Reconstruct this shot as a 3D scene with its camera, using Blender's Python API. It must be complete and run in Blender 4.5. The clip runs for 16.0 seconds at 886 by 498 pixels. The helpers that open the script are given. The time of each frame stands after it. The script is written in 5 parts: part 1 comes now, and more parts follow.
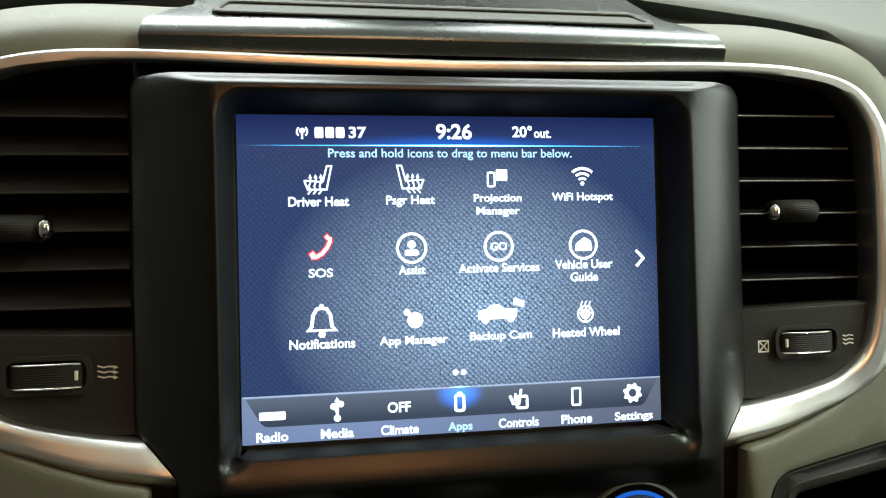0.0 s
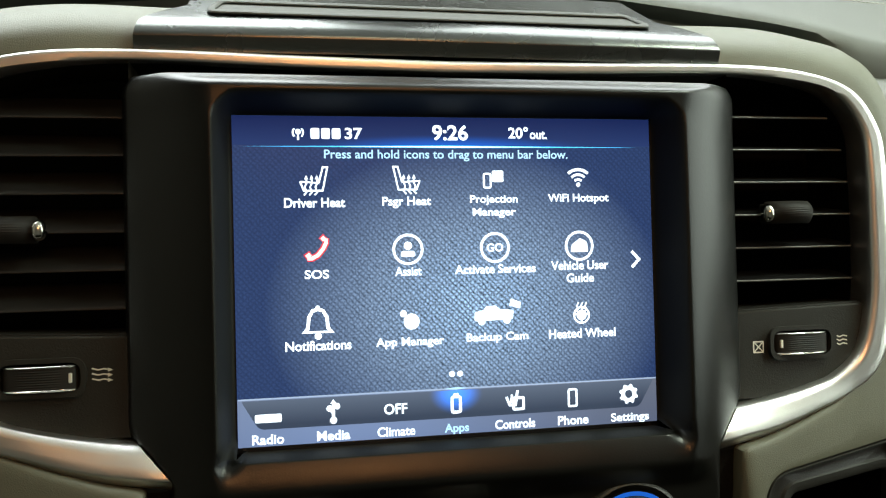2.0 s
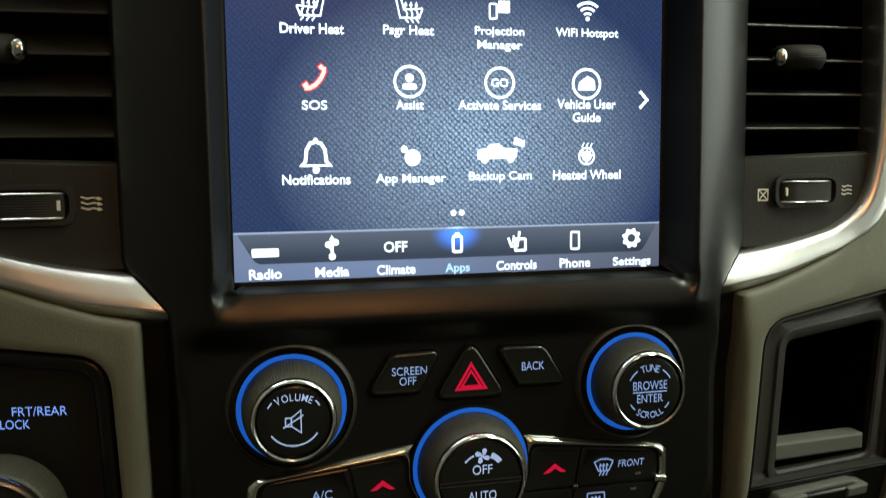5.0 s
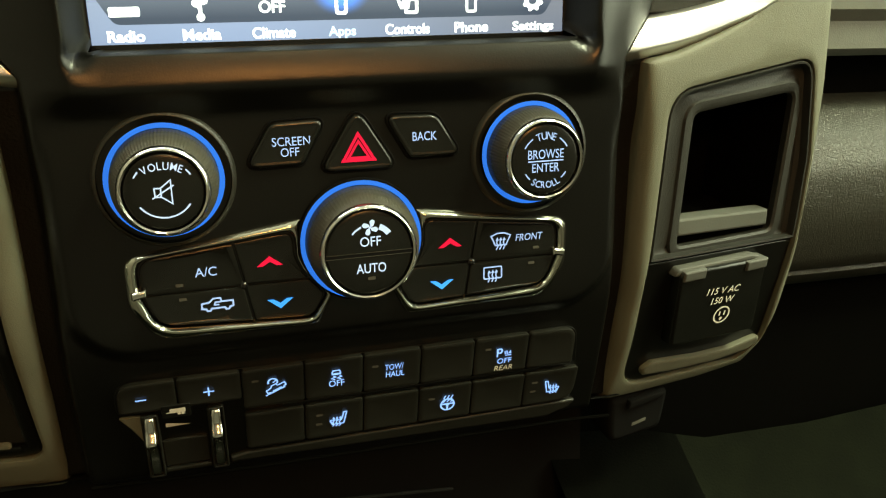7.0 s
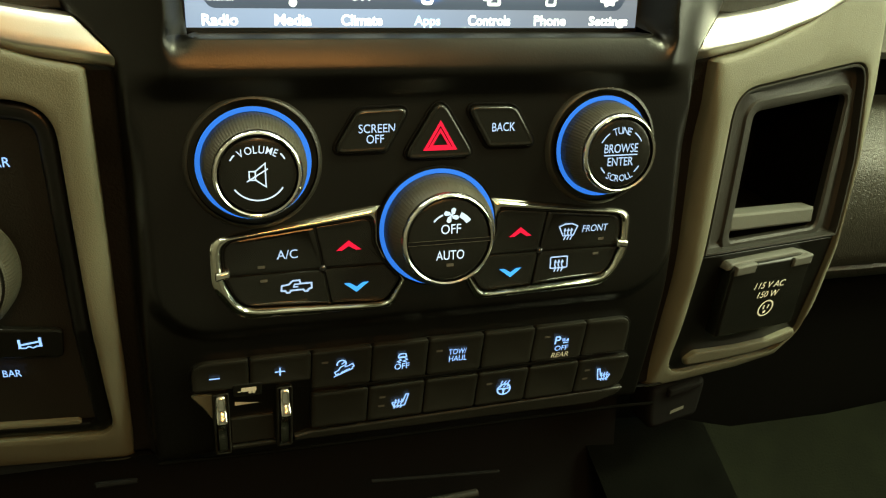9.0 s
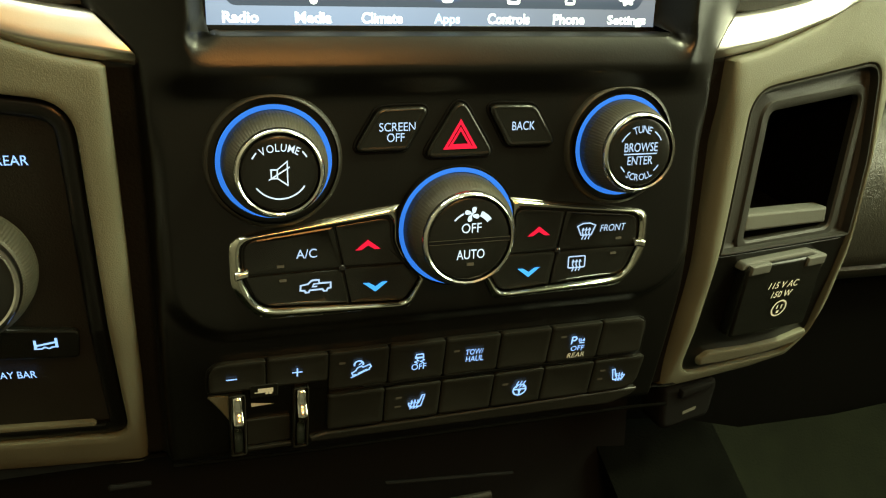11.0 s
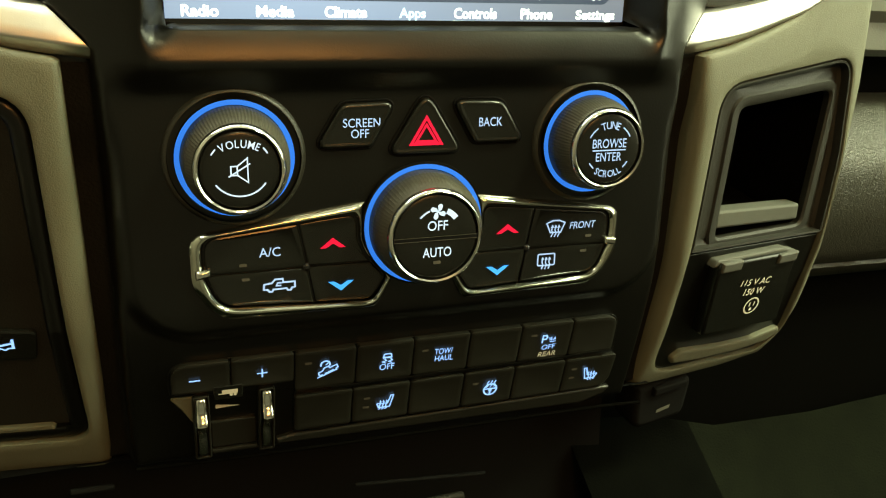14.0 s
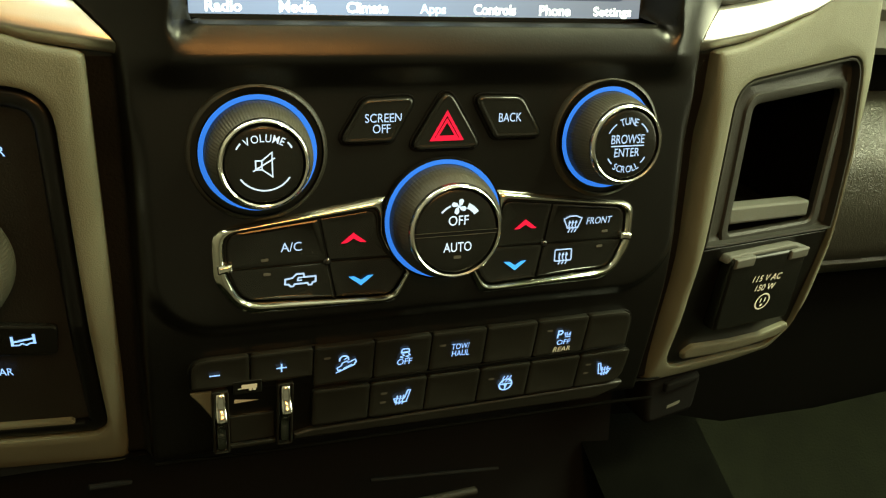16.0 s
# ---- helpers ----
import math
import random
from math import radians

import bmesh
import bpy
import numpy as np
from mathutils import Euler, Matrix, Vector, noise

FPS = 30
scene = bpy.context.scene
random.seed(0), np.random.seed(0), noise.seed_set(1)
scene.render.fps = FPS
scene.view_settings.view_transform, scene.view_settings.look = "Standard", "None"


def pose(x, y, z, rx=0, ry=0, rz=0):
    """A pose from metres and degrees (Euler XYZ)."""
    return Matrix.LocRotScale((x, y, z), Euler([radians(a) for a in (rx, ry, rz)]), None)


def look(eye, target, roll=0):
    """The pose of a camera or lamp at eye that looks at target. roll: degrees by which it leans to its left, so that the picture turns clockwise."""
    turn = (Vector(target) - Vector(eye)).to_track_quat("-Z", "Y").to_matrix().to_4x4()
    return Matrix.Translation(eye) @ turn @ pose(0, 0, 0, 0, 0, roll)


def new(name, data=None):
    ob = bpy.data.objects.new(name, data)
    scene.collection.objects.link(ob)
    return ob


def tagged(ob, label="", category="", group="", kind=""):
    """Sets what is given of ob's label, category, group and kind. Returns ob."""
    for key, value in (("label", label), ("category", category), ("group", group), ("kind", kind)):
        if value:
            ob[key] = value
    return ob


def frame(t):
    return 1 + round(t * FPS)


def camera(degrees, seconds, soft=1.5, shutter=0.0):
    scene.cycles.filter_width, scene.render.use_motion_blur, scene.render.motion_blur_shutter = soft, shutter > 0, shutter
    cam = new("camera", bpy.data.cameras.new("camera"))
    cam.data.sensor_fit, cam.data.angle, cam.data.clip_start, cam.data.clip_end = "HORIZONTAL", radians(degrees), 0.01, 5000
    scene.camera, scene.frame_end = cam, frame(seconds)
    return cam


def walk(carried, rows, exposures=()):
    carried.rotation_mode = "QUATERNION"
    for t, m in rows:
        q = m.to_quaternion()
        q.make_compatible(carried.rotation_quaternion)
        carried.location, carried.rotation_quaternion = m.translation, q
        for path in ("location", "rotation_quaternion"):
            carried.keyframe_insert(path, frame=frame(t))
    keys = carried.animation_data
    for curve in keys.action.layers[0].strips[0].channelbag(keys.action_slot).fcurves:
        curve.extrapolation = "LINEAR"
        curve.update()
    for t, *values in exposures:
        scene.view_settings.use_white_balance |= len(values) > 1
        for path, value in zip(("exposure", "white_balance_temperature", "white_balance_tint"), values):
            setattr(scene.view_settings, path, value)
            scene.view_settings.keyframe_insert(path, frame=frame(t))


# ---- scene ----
cam = camera(56.0, 16.0, soft=1.15, shutter=0.3)
LEAN_BACK = 27.0
BASE = pose(0, 0, 0.62, -LEAN_BACK, 0, 0)
PATH = [
    (0, -0.06807, -0.32648, 0.00630, 90.769, -1.314, -10.749),
    (0.5, -0.07283, -0.32485, 0.00524, 90.828, -1.268, -11.081),
    (1, -0.07272, -0.32529, 0.00659, 90.644, -1.104, -11.244),
    (1.5, -0.07195, -0.32653, 0.00589, 90.976, -1.212, -11.408),
    (2, -0.07078, -0.32538, 0.00527, 91.025, -1.405, -11.502),
    (2.5, -0.07004, -0.32616, 0.00657, 90.953, -1.616, -11.456),
    (3, -0.07045, -0.32758, 0.00661, 91.135, -1.735, -11.511),
    (3.2, -0.07041, -0.32728, 0.00559, 91.313, -1.823, -11.549),
    (5.3, -0.07867, -0.31395, -0.02360, 81.834, -0.292, -12.947),
    (5.5, -0.07433, -0.31840, -0.02572, 79.834, -0.506, -11.933),
    (6, -0.04865, -0.31086, -0.03739, 76.868, -2.244, -13.108),
    (6.5, -0.04206, -0.30803, -0.04213, 74.007, -2.290, -15.143),
    (7, -0.05154, -0.30807, -0.04790, 72.968, -0.996, -15.788),
    (7.5, -0.05590, -0.30676, -0.04781, 72.390, 0.053, -16.573),
    (8, -0.06591, -0.30800, -0.04414, 72.205, 0.364, -16.962),
    (8.5, -0.07935, -0.30757, -0.04388, 72.164, 0.712, -16.999),
    (9, -0.08875, -0.30312, -0.04431, 71.835, 1.118, -17.530),
    (9.2, -0.08990, -0.30340, -0.04175, 71.505, 1.224, -17.259),
    (11.3, -0.09894, -0.29858, -0.04687, 72.123, 1.272, -18.247),
    (11.5, -0.09757, -0.29984, -0.04650, 72.102, 1.335, -18.172),
    (12, -0.09790, -0.29747, -0.05013, 72.196, 1.820, -18.717),
    (12.5, -0.09755, -0.29782, -0.04820, 72.040, 2.134, -18.978),
    (13, -0.09434, -0.29669, -0.04901, 72.022, 1.865, -19.097),
    (13.5, -0.09252, -0.29649, -0.04987, 72.160, 1.615, -19.193),
    (14, -0.09087, -0.29688, -0.04827, 72.064, 1.415, -19.285),
    (14.5, -0.08916, -0.29637, -0.04896, 72.061, 1.333, -19.406),
    (15, -0.09155, -0.29777, -0.04770, 72.205, 1.253, -19.580),
    (15.5, -0.09563, -0.29821, -0.04691, 72.181, 1.558, -19.833),
    (16, -0.10126, -0.29550, -0.05014, 72.136, 1.590, -19.877),
]
walk(cam, [(t, BASE @ pose(x, y, z, 90, 0, yaw) @ pose(0, 0, 0, tilt - 90, 0, 0) @ pose(0, 0, 0, 0, 0, roll)) for t, x, y, z, tilt, roll, yaw in PATH],
     exposures=[(0.0, 0.1, 6150, 2), (3.2, 0.0, 6150, 2), (5.5, -0.1, 6600, 1), (6.0, 0.35, 6950, -1), (6.5, 0.76, 7300, -3), (7.5, 1.06, 8000, -12), (16, 1.12, 8450, -14)])

# ---------------- light ----------------
world = bpy.data.worlds.new("cabin_world")
scene.world = world
world.use_nodes = True
world.node_tree.nodes["Background"].inputs[0].default_value = (0.02, 0.022, 0.02, 1)
world.node_tree.nodes["Background"].inputs[1].default_value = 0.3


def area_lamp(name, eye, target, sx, sy, watts, colour):
    data = bpy.data.lights.new(name, "AREA")
    data.shape, data.size, data.size_y, data.energy, data.color = "RECTANGLE", sx, sy, watts, colour
    ob = new(name, data)
    ob.matrix_world = look(eye, target)
    return ob


area_lamp("windscreen_light", (-0.32, 0.46, 1.20), (-0.12, -0.40, 0.70), 0.66, 0.52, 12.5, (1.0, 1.0, 0.97))
area_lamp("windscreen_light", (0.42, 0.46, 1.22), (0.20, -0.40, 0.70), 0.56, 0.52, 7.0, (1.0, 1.0, 0.97))
dome = area_lamp("dome_light", (0.54, -0.05, 1.405), (0.22, 0.0, 0.50), 0.22, 0.14, 1.6, (0.95, 1.0, 0.80))
dome.data.spread = radians(84)
area_lamp("side_window_light", (0.775, -0.08, 0.93), (0.0, -0.08, 0.93), 0.74, 0.60, 5.0, (0.96, 1.0, 0.88))
area_lamp("map_light", (0.05, -0.24, 1.38), (0.0, 0.0, 0.5), 0.14, 0.08, 0.4, (1.0, 0.84, 0.55))
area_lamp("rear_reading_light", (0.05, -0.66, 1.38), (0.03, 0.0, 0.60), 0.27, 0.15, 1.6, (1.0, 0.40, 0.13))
scene.view_settings.exposure = 0.0


# ---------------- materials ----------------
def material(name, colour, rough=0.5, metal=0.0, grain=0.0, grain_size=900.0, mottle=0.12, mottle_size=40.0, spec=0.5, coat=0.0):
    m = bpy.data.materials.new(name)
    m.use_nodes = True
    nt = m.node_tree
    bsdf = nt.nodes["Principled BSDF"]
    bsdf.inputs["Roughness"].default_value = rough
    bsdf.inputs["Metallic"].default_value = metal
    bsdf.inputs["Specular IOR Level"].default_value = spec
    bsdf.inputs["Coat Weight"].default_value = coat
    coord = nt.nodes.new("ShaderNodeTexCoord")
    big = nt.nodes.new("ShaderNodeTexNoise")
    big.inputs["Scale"].default_value, big.inputs["Detail"].default_value = mottle_size, 4
    nt.links.new(coord.outputs["Object"], big.inputs["Vector"])
    ramp = nt.nodes.new("ShaderNodeValToRGB")
    lo, hi = 1 - mottle, 1 + mottle
    ramp.color_ramp.elements[0].position, ramp.color_ramp.elements[1].position = 0.3, 0.7
    ramp.color_ramp.elements[0].color = (*[c * lo for c in colour], 1)
    ramp.color_ramp.elements[1].color = (*[min(1, c * hi) for c in colour], 1)
    nt.links.new(big.outputs["Fac"], ramp.inputs["Fac"])
    nt.links.new(ramp.outputs["Color"], bsdf.inputs["Base Color"])
    spread = nt.nodes.new("ShaderNodeMapRange")
    spread.inputs["To Min"].default_value, spread.inputs["To Max"].default_value = max(0.02, rough * 0.88), min(1, rough * 1.12)
    nt.links.new(big.outputs["Fac"], spread.inputs["Value"])
    nt.links.new(spread.outputs["Result"], bsdf.inputs["Roughness"])
    if grain:
        fine = nt.nodes.new("ShaderNodeTexNoise")
        fine.inputs["Scale"].default_value, fine.inputs["Detail"].default_value = grain_size, 3
        nt.links.new(coord.outputs["Object"], fine.inputs["Vector"])
        bump = nt.nodes.new("ShaderNodeBump")
        bump.inputs["Strength"].default_value, bump.inputs["Distance"].default_value = grain, 0.0004
        nt.links.new(fine.outputs["Fac"], bump.inputs["Height"])
        nt.links.new(bump.outputs["Normal"], bsdf.inputs["Normal"])
    return m


def glowing(name, colour, strength):
    m = bpy.data.materials.new(name)
    m.use_nodes = True
    bsdf = m.node_tree.nodes["Principled BSDF"]
    bsdf.inputs["Base Color"].default_value = (*[0.3 * c for c in colour], 1)
    bsdf.inputs["Emission Color"].default_value = (*colour, 1)
    bsdf.inputs["Specular IOR Level"].default_value = 0.12
    bsdf.inputs["Emission Strength"].default_value = strength
    return m


def screen_light(name, low, high, z0, z1, halo=(0, 0, 0), at=(0, 0), spread=(1, 1), strength=1.0):
    """A lit area of the display: low to high colour between heights z0 and z1, with a soft halo."""
    m = glowing(name, high, strength)
    nt = m.node_tree
    coord = nt.nodes.new("ShaderNodeTexCoord")
    sep = nt.nodes.new("ShaderNodeSeparateXYZ")
    nt.links.new(coord.outputs["Object"], sep.inputs[0])
    rise = nt.nodes.new("ShaderNodeMapRange")
    rise.inputs["From Min"].default_value, rise.inputs["From Max"].default_value = z0, z1
    nt.links.new(sep.outputs["Z"], rise.inputs["Value"])
    mix = nt.nodes.new("ShaderNodeMix")
    mix.data_type = "RGBA"
    mix.inputs[6].default_value, mix.inputs[7].default_value = (*low, 1), (*high, 1)
    nt.links.new(rise.outputs[0], mix.inputs["Factor"])
    place = nt.nodes.new("ShaderNodeVectorMath")
    place.operation = "SUBTRACT"
    place.inputs[1].default_value = (at[0], 0, at[1])
    nt.links.new(coord.outputs["Object"], place.inputs[0])
    size = nt.nodes.new("ShaderNodeVectorMath")
    size.operation = "MULTIPLY"
    size.inputs[1].default_value = (1 / spread[0], 0, 1 / spread[1])
    nt.links.new(place.outputs[0], size.inputs[0])
    far = nt.nodes.new("ShaderNodeVectorMath")
    far.operation = "LENGTH"
    nt.links.new(size.outputs[0], far.inputs[0])
    fade = nt.nodes.new("ShaderNodeMapRange")
    fade.interpolation_type = "SMOOTHSTEP"
    fade.inputs["To Min"].default_value, fade.inputs["To Max"].default_value = 1.0, 0.0
    nt.links.new(far.outputs["Value"], fade.inputs["Value"])
    glow = nt.nodes.new("ShaderNodeVectorMath")
    glow.operation = "SCALE"
    glow.inputs[0].default_value = halo
    nt.links.new(fade.outputs[0], glow.inputs["Scale"])
    total = nt.nodes.new("ShaderNodeVectorMath")
    nt.links.new(mix.outputs[2], total.inputs[0])
    nt.links.new(glow.outputs[0], total.inputs[1])
    nt.links.new(total.outputs[0], nt.nodes["Principled BSDF"].inputs["Emission Color"])
    return m


def leather(name, colour, rough, cell, depth):
    m = material(name, colour, rough, mottle=0.10, mottle_size=30)
    nt = m.node_tree
    coord = nt.nodes["Texture Coordinate"]
    vor = nt.nodes.new("ShaderNodeTexVoronoi")
    vor.feature, vor.inputs["Scale"].default_value = "DISTANCE_TO_EDGE", cell
    warp = nt.nodes.new("ShaderNodeTexNoise")
    warp.inputs["Scale"].default_value = cell * 0.6
    mix = nt.nodes.new("ShaderNodeMix")
    mix.data_type = "RGBA"
    mix.inputs["Factor"].default_value = 0.012
    nt.links.new(coord.outputs["Object"], warp.inputs["Vector"])
    nt.links.new(coord.outputs["Object"], mix.inputs[6])
    nt.links.new(warp.outputs["Color"], mix.inputs[7])
    nt.links.new(mix.outputs[2], vor.inputs["Vector"])
    ramp = nt.nodes.new("ShaderNodeValToRGB")
    ramp.color_ramp.elements[1].position = 0.25
    nt.links.new(vor.outputs["Distance"], ramp.inputs["Fac"])
    bump = nt.nodes.new("ShaderNodeBump")
    bump.inputs["Strength"].default_value, bump.inputs["Distance"].default_value = depth, 0.0006
    nt.links.new(ramp.outputs["Color"], bump.inputs["Height"])
    nt.links.new(bump.outputs["Normal"], nt.nodes["Principled BSDF"].inputs["Normal"])
    return m


BLACK = material("black_soft_plastic", (0.0033, 0.0034, 0.0028), 0.30, grain=0.13, grain_size=1300, spec=0.40)
BLACK_ROUGH = material("black_grained_plastic", (0.0105, 0.0101, 0.0080), 0.62, spec=0.25, grain=0.5, grain_size=1300)
KEY = material("black_key_plastic", (0.0070, 0.0075, 0.0064), 0.24, grain=0.06, grain_size=2000)
LAMP_WINDOW = material("smoked_lamp_window", (0.075, 0.072, 0.062), 0.4)
SWITCH = material("satin_black_switch", (0.0125, 0.0128, 0.0104), 0.34, grain=0.12, grain_size=2000)
GLOSS = material("piano_black", (0.008, 0.008, 0.009), 0.12, mottle=0.05, coat=0.3)
REVEAL = material("matt_black_reveal", (0.013, 0.0135, 0.011), 0.6, spec=0.18, grain=0.1, grain_size=1500)
SIDE_VINYL = material("black_grained_vinyl", (0.0075, 0.0072, 0.0060), 0.7, spec=0.1, grain=0.9, grain_size=900)
# near-black that puts the shade of gaps and recesses into the colour
SHADE_BLACK = material("shade_black", (0.005, 0.005, 0.005), 0.85, spec=0.08)
PLATE = material("black_grey_plastic", (0.022, 0.022, 0.019), 0.55, spec=0.28, grain=0.4, grain_size=1500)
VENT_CAVITY = material("brown_black_cavity", (0.017, 0.014, 0.010), 0.8, spec=0.1)
GREY = material("dark_grey_plastic", (0.022, 0.022, 0.019), 0.5, spec=0.35, grain=0.35, grain_size=1500)
TAN = material("taupe_painted_plastic", (0.128, 0.131, 0.095), 0.55, grain=0.42, grain_size=1900, mottle=0.06)
SILVER = material("satin_silver", (0.84, 0.83, 0.81), 0.34, 1.0, grain=0.05, grain_size=2500, mottle=0.04)
DARK_SILVER = material("brushed_dark_silver", (0.13, 0.135, 0.13), 0.27, 1.0, grain=0.05, grain_size=2500, mottle=0.05)
CHROME = material("chrome", (0.74, 0.73, 0.69), 0.17, 1.0, mottle=0.03)
FRAME_CHROME = material("smoked_frame_chrome", (0.56, 0.56, 0.49), 0.14, 1.0, mottle=0.04)
RUBBER = material("grey_rubber", (0.075, 0.078, 0.068), 0.7, grain=0.3, grain_size=1200)
COLLAR = material("olive_black_collar", (0.018, 0.0175, 0.013), 0.42, grain=0.05, grain_size=2000)
GRIP = material("brown_grey_grip", (0.047, 0.0450, 0.032), 0.5, grain=0.2, grain_size=2500)
RIBBED = material("dark_ribbed_plastic", (0.016, 0.015, 0.013), 0.6, spec=0.3, grain=0.15, grain_size=2500)
THREAD = material("pale_thread", (0.30, 0.29, 0.25), 0.8)
DASH = leather("grey_dash_vinyl", (0.105, 0.110, 0.096), 0.6, 560, 0.32)
VINYL = leather("black_vinyl", (0.036, 0.036, 0.029), 0.36, 420, 0.40)
SHELF = material("grey_shelf_plastic", (0.110, 0.113, 0.098), 0.6, grain=0.3, grain_size=1200)
CARPET = material("grey_green_carpet", (0.0050, 0.0062, 0.0036), 0.95, spec=0.05, grain=1.0, grain_size=700, mottle=0.3, mottle_size=60)
# blacker still: stands in for deep shade in the bin and behind the dash
DEEP_SHADE = material("deep_shade_black", (0.0018, 0.0017, 0.0014), 0.95, spec=0.02)
# the same carpet darkened: shade painted into its colour
CARPET_SHADED = material("shaded_grey_green_carpet", (0.002, 0.0023, 0.0018), 0.95, spec=0.02, grain=1.0, grain_size=700, mottle=0.3, mottle_size=60)
HEADLINER = material("pale_headliner", (0.27, 0.265, 0.24), 0.95, grain=0.3, grain_size=600, spec=0.1)
CLOTH = material("beige_headliner", (0.16, 0.15, 0.115), 0.9, grain=0.3, grain_size=600)
BLUE = glowing("blue_backlight", (0.018, 0.125, 0.64), 0.74)
PRINT = glowing("white_blue_backlight", (0.22, 0.39, 1.0), 0.9)
WHITE_PRINT = glowing("white_backlight", (0.52, 0.64, 1.0), 0.62)
LIGHT_PRINT = glowing("pale_blue_backlight", (0.38, 0.53, 1.0), 0.54)
PALE_PRINT = material("pale_print", (0.78, 0.77, 0.68), 0.6)
RED = glowing("red_backlight", (0.68, 0.007, 0.046), 0.72)
ICE = glowing("light_blue_backlight", (0.04, 0.26, 0.90), 0.85)
SCREEN_WHITE = glowing("display_white", (0.86, 0.93, 1.0), 1.6)
SCREEN_RED = glowing("display_red", (1.0, 0.06, 0.09), 0.9)
SCREEN_PINK = glowing("display_pink", (1.0, 0.62, 0.60), 1.5)
SCREEN_CYAN = glowing("display_light_blue", (0.52, 0.78, 1.0), 1.2)


# ---------------- building tools ----------------
LOW = Matrix.Translation((0, -0.0113, -0.0881)) @ Matrix.Scale(0.944, 4) @ Matrix.Translation((0, 0, 0.09))
HERE = Matrix.Identity(4)
PLACE = [HERE]  # LOW while the lower console is built: it stands proud of the screen


def thing(name, origin=(0, 0, 0), label="", category="", group="", kind=""):
    ob = new(name)
    origin = tuple(PLACE[0] @ Vector(origin))
    ob.empty_display_size = 0.01
    ob.matrix_world = BASE @ Matrix.Translation(origin)
    ob["origin"] = origin
    return tagged(ob, label, category, group, kind)


def part(name, bm, mat, parent=None, label="", smooth=40.0):
    """One mesh object from a bmesh given in dashboard coordinates."""
    me = bpy.data.meshes.new(name)
    bmesh.ops.transform(bm, matrix=PLACE[0], verts=bm.verts)
    if smooth:
        bmesh.ops.remove_doubles(bm, verts=bm.verts, dist=1e-6)
    bm.normal_update()
    if parent is not None:
        top = parent
        off = Vector()
        while top is not None:
            off += Vector(top["origin"]) if "origin" in top else Vector()
            top = top.parent
        bmesh.ops.translate(bm, vec=-off, verts=bm.verts)
    bm.to_mesh(me)
    bm.free()
    me.materials.append(mat)
    if smooth:
        me.shade_smooth()
        me.set_sharp_from_angle(angle=radians(smooth))
        for p in me.polygons:
            if p.loop_total > 4:
                p.use_smooth = False
    ob = new(name, me)
    if parent is not None:
        ob.parent = parent
    else:
        ob.matrix_world = BASE
    if label:
        ob["label"] = label
    return ob


def loft(rings, closed=True, cap_first=False, cap_last=False):
    """Rings of (x, y, z) with equal counts, joined by quads."""
    bm = bmesh.new()
    vs = [[bm.verts.new(p) for p in ring] for ring in rings]
    n = len(rings[0])
    for a, b in zip(vs, vs[1:]):
        for i in range(n if closed else n - 1):
            j = (i + 1) % n
            bm.faces.new((a[i], a[j], b[j], b[i]))
    if cap_first:
        bm.faces.new(vs[0][::-1])
    if cap_last:
        bm.faces.new(vs[-1])
    bmesh.ops.recalc_face_normals(bm, faces=bm.faces)
    return bm


def rounded(points, radius, seg=5):
    """A closed outline of (x, z) with rounded corners. radius: one value or one a corner."""
    out = []
    n = len(points)
    for i, p in enumerate(points):
        r = radius[i] if isinstance(radius, (list, tuple)) else radius
        p = Vector(p)
        a, b = (Vector(points[i - 1]) - p), (Vector(points[(i + 1) % n]) - p)
        la, lb = a.length, b.length
        a, b = a / la, b / lb
        half = max(0.05, a.angle(b) / 2)
        d = min(r / math.tan(half), la * 0.48, lb * 0.48)
        p0, p1 = p + a * d, p + b * d
        for k in range(seg + 1):
            t = k / seg
            out.append(tuple((1 - t) ** 2 * p0 + 2 * t * (1 - t) * p + t * t * p1))
    return out


def area2(pts):
    return sum(a[0] * b[1] - b[0] * a[1] for a, b in zip(pts, pts[1:] + pts[:1]))


def inset(pts, d):
    """Moves an outline inwards by d (outwards: minus)."""
    sign = 1 if area2(pts) > 0 else -1
    out, n = [], len(pts)
    for i, p in enumerate(pts):
        p = Vector(p)
        e0, e1 = p - Vector(pts[i - 1]), Vector(pts[(i + 1) % n]) - p
        if e0.length < 1e-7 or e1.length < 1e-7:
            e0 = e1 = e0 if e0.length > e1.length else e1
        n0, n1 = Vector((-e0.y, e0.x)).normalized(), Vector((-e1.y, e1.x)).normalized()
        m = n0 + n1
        m = m / max(0.5, m.length_squared / 2) if m.length > 0.1 else n0
        out.append(tuple(p + m * d * sign))
    for _ in range(4):  # small corners close up instead of folding over
        for i in range(n):
            j = (i + 1) % n
            old, now = Vector(pts[j]) - Vector(pts[i]), Vector(out[j]) - Vector(out[i])
            if old.dot(now) < 0:
                out[i] = out[j] = tuple((Vector(out[i]) + Vector(out[j])) / 2)
    return out


def flat(x, z):
    return 0.0


def lower(x, z):
    """Depth of the dashboard face: it falls away below the climate controls."""
    s = -0.172 - z
    return 0.14 * (s + math.sqrt(s * s + 0.012 ** 2))


def pod(x, z):
    """Depth of the side pods, which turn away from the middle."""
    return lower(x, z) + max(0.0, abs(x) - 0.130) * 0.16 + 2.2 * max(0.0, -0.195 - z) ** 2 + 0.055 * min(0.10, max(0.0, -0.09 - z))


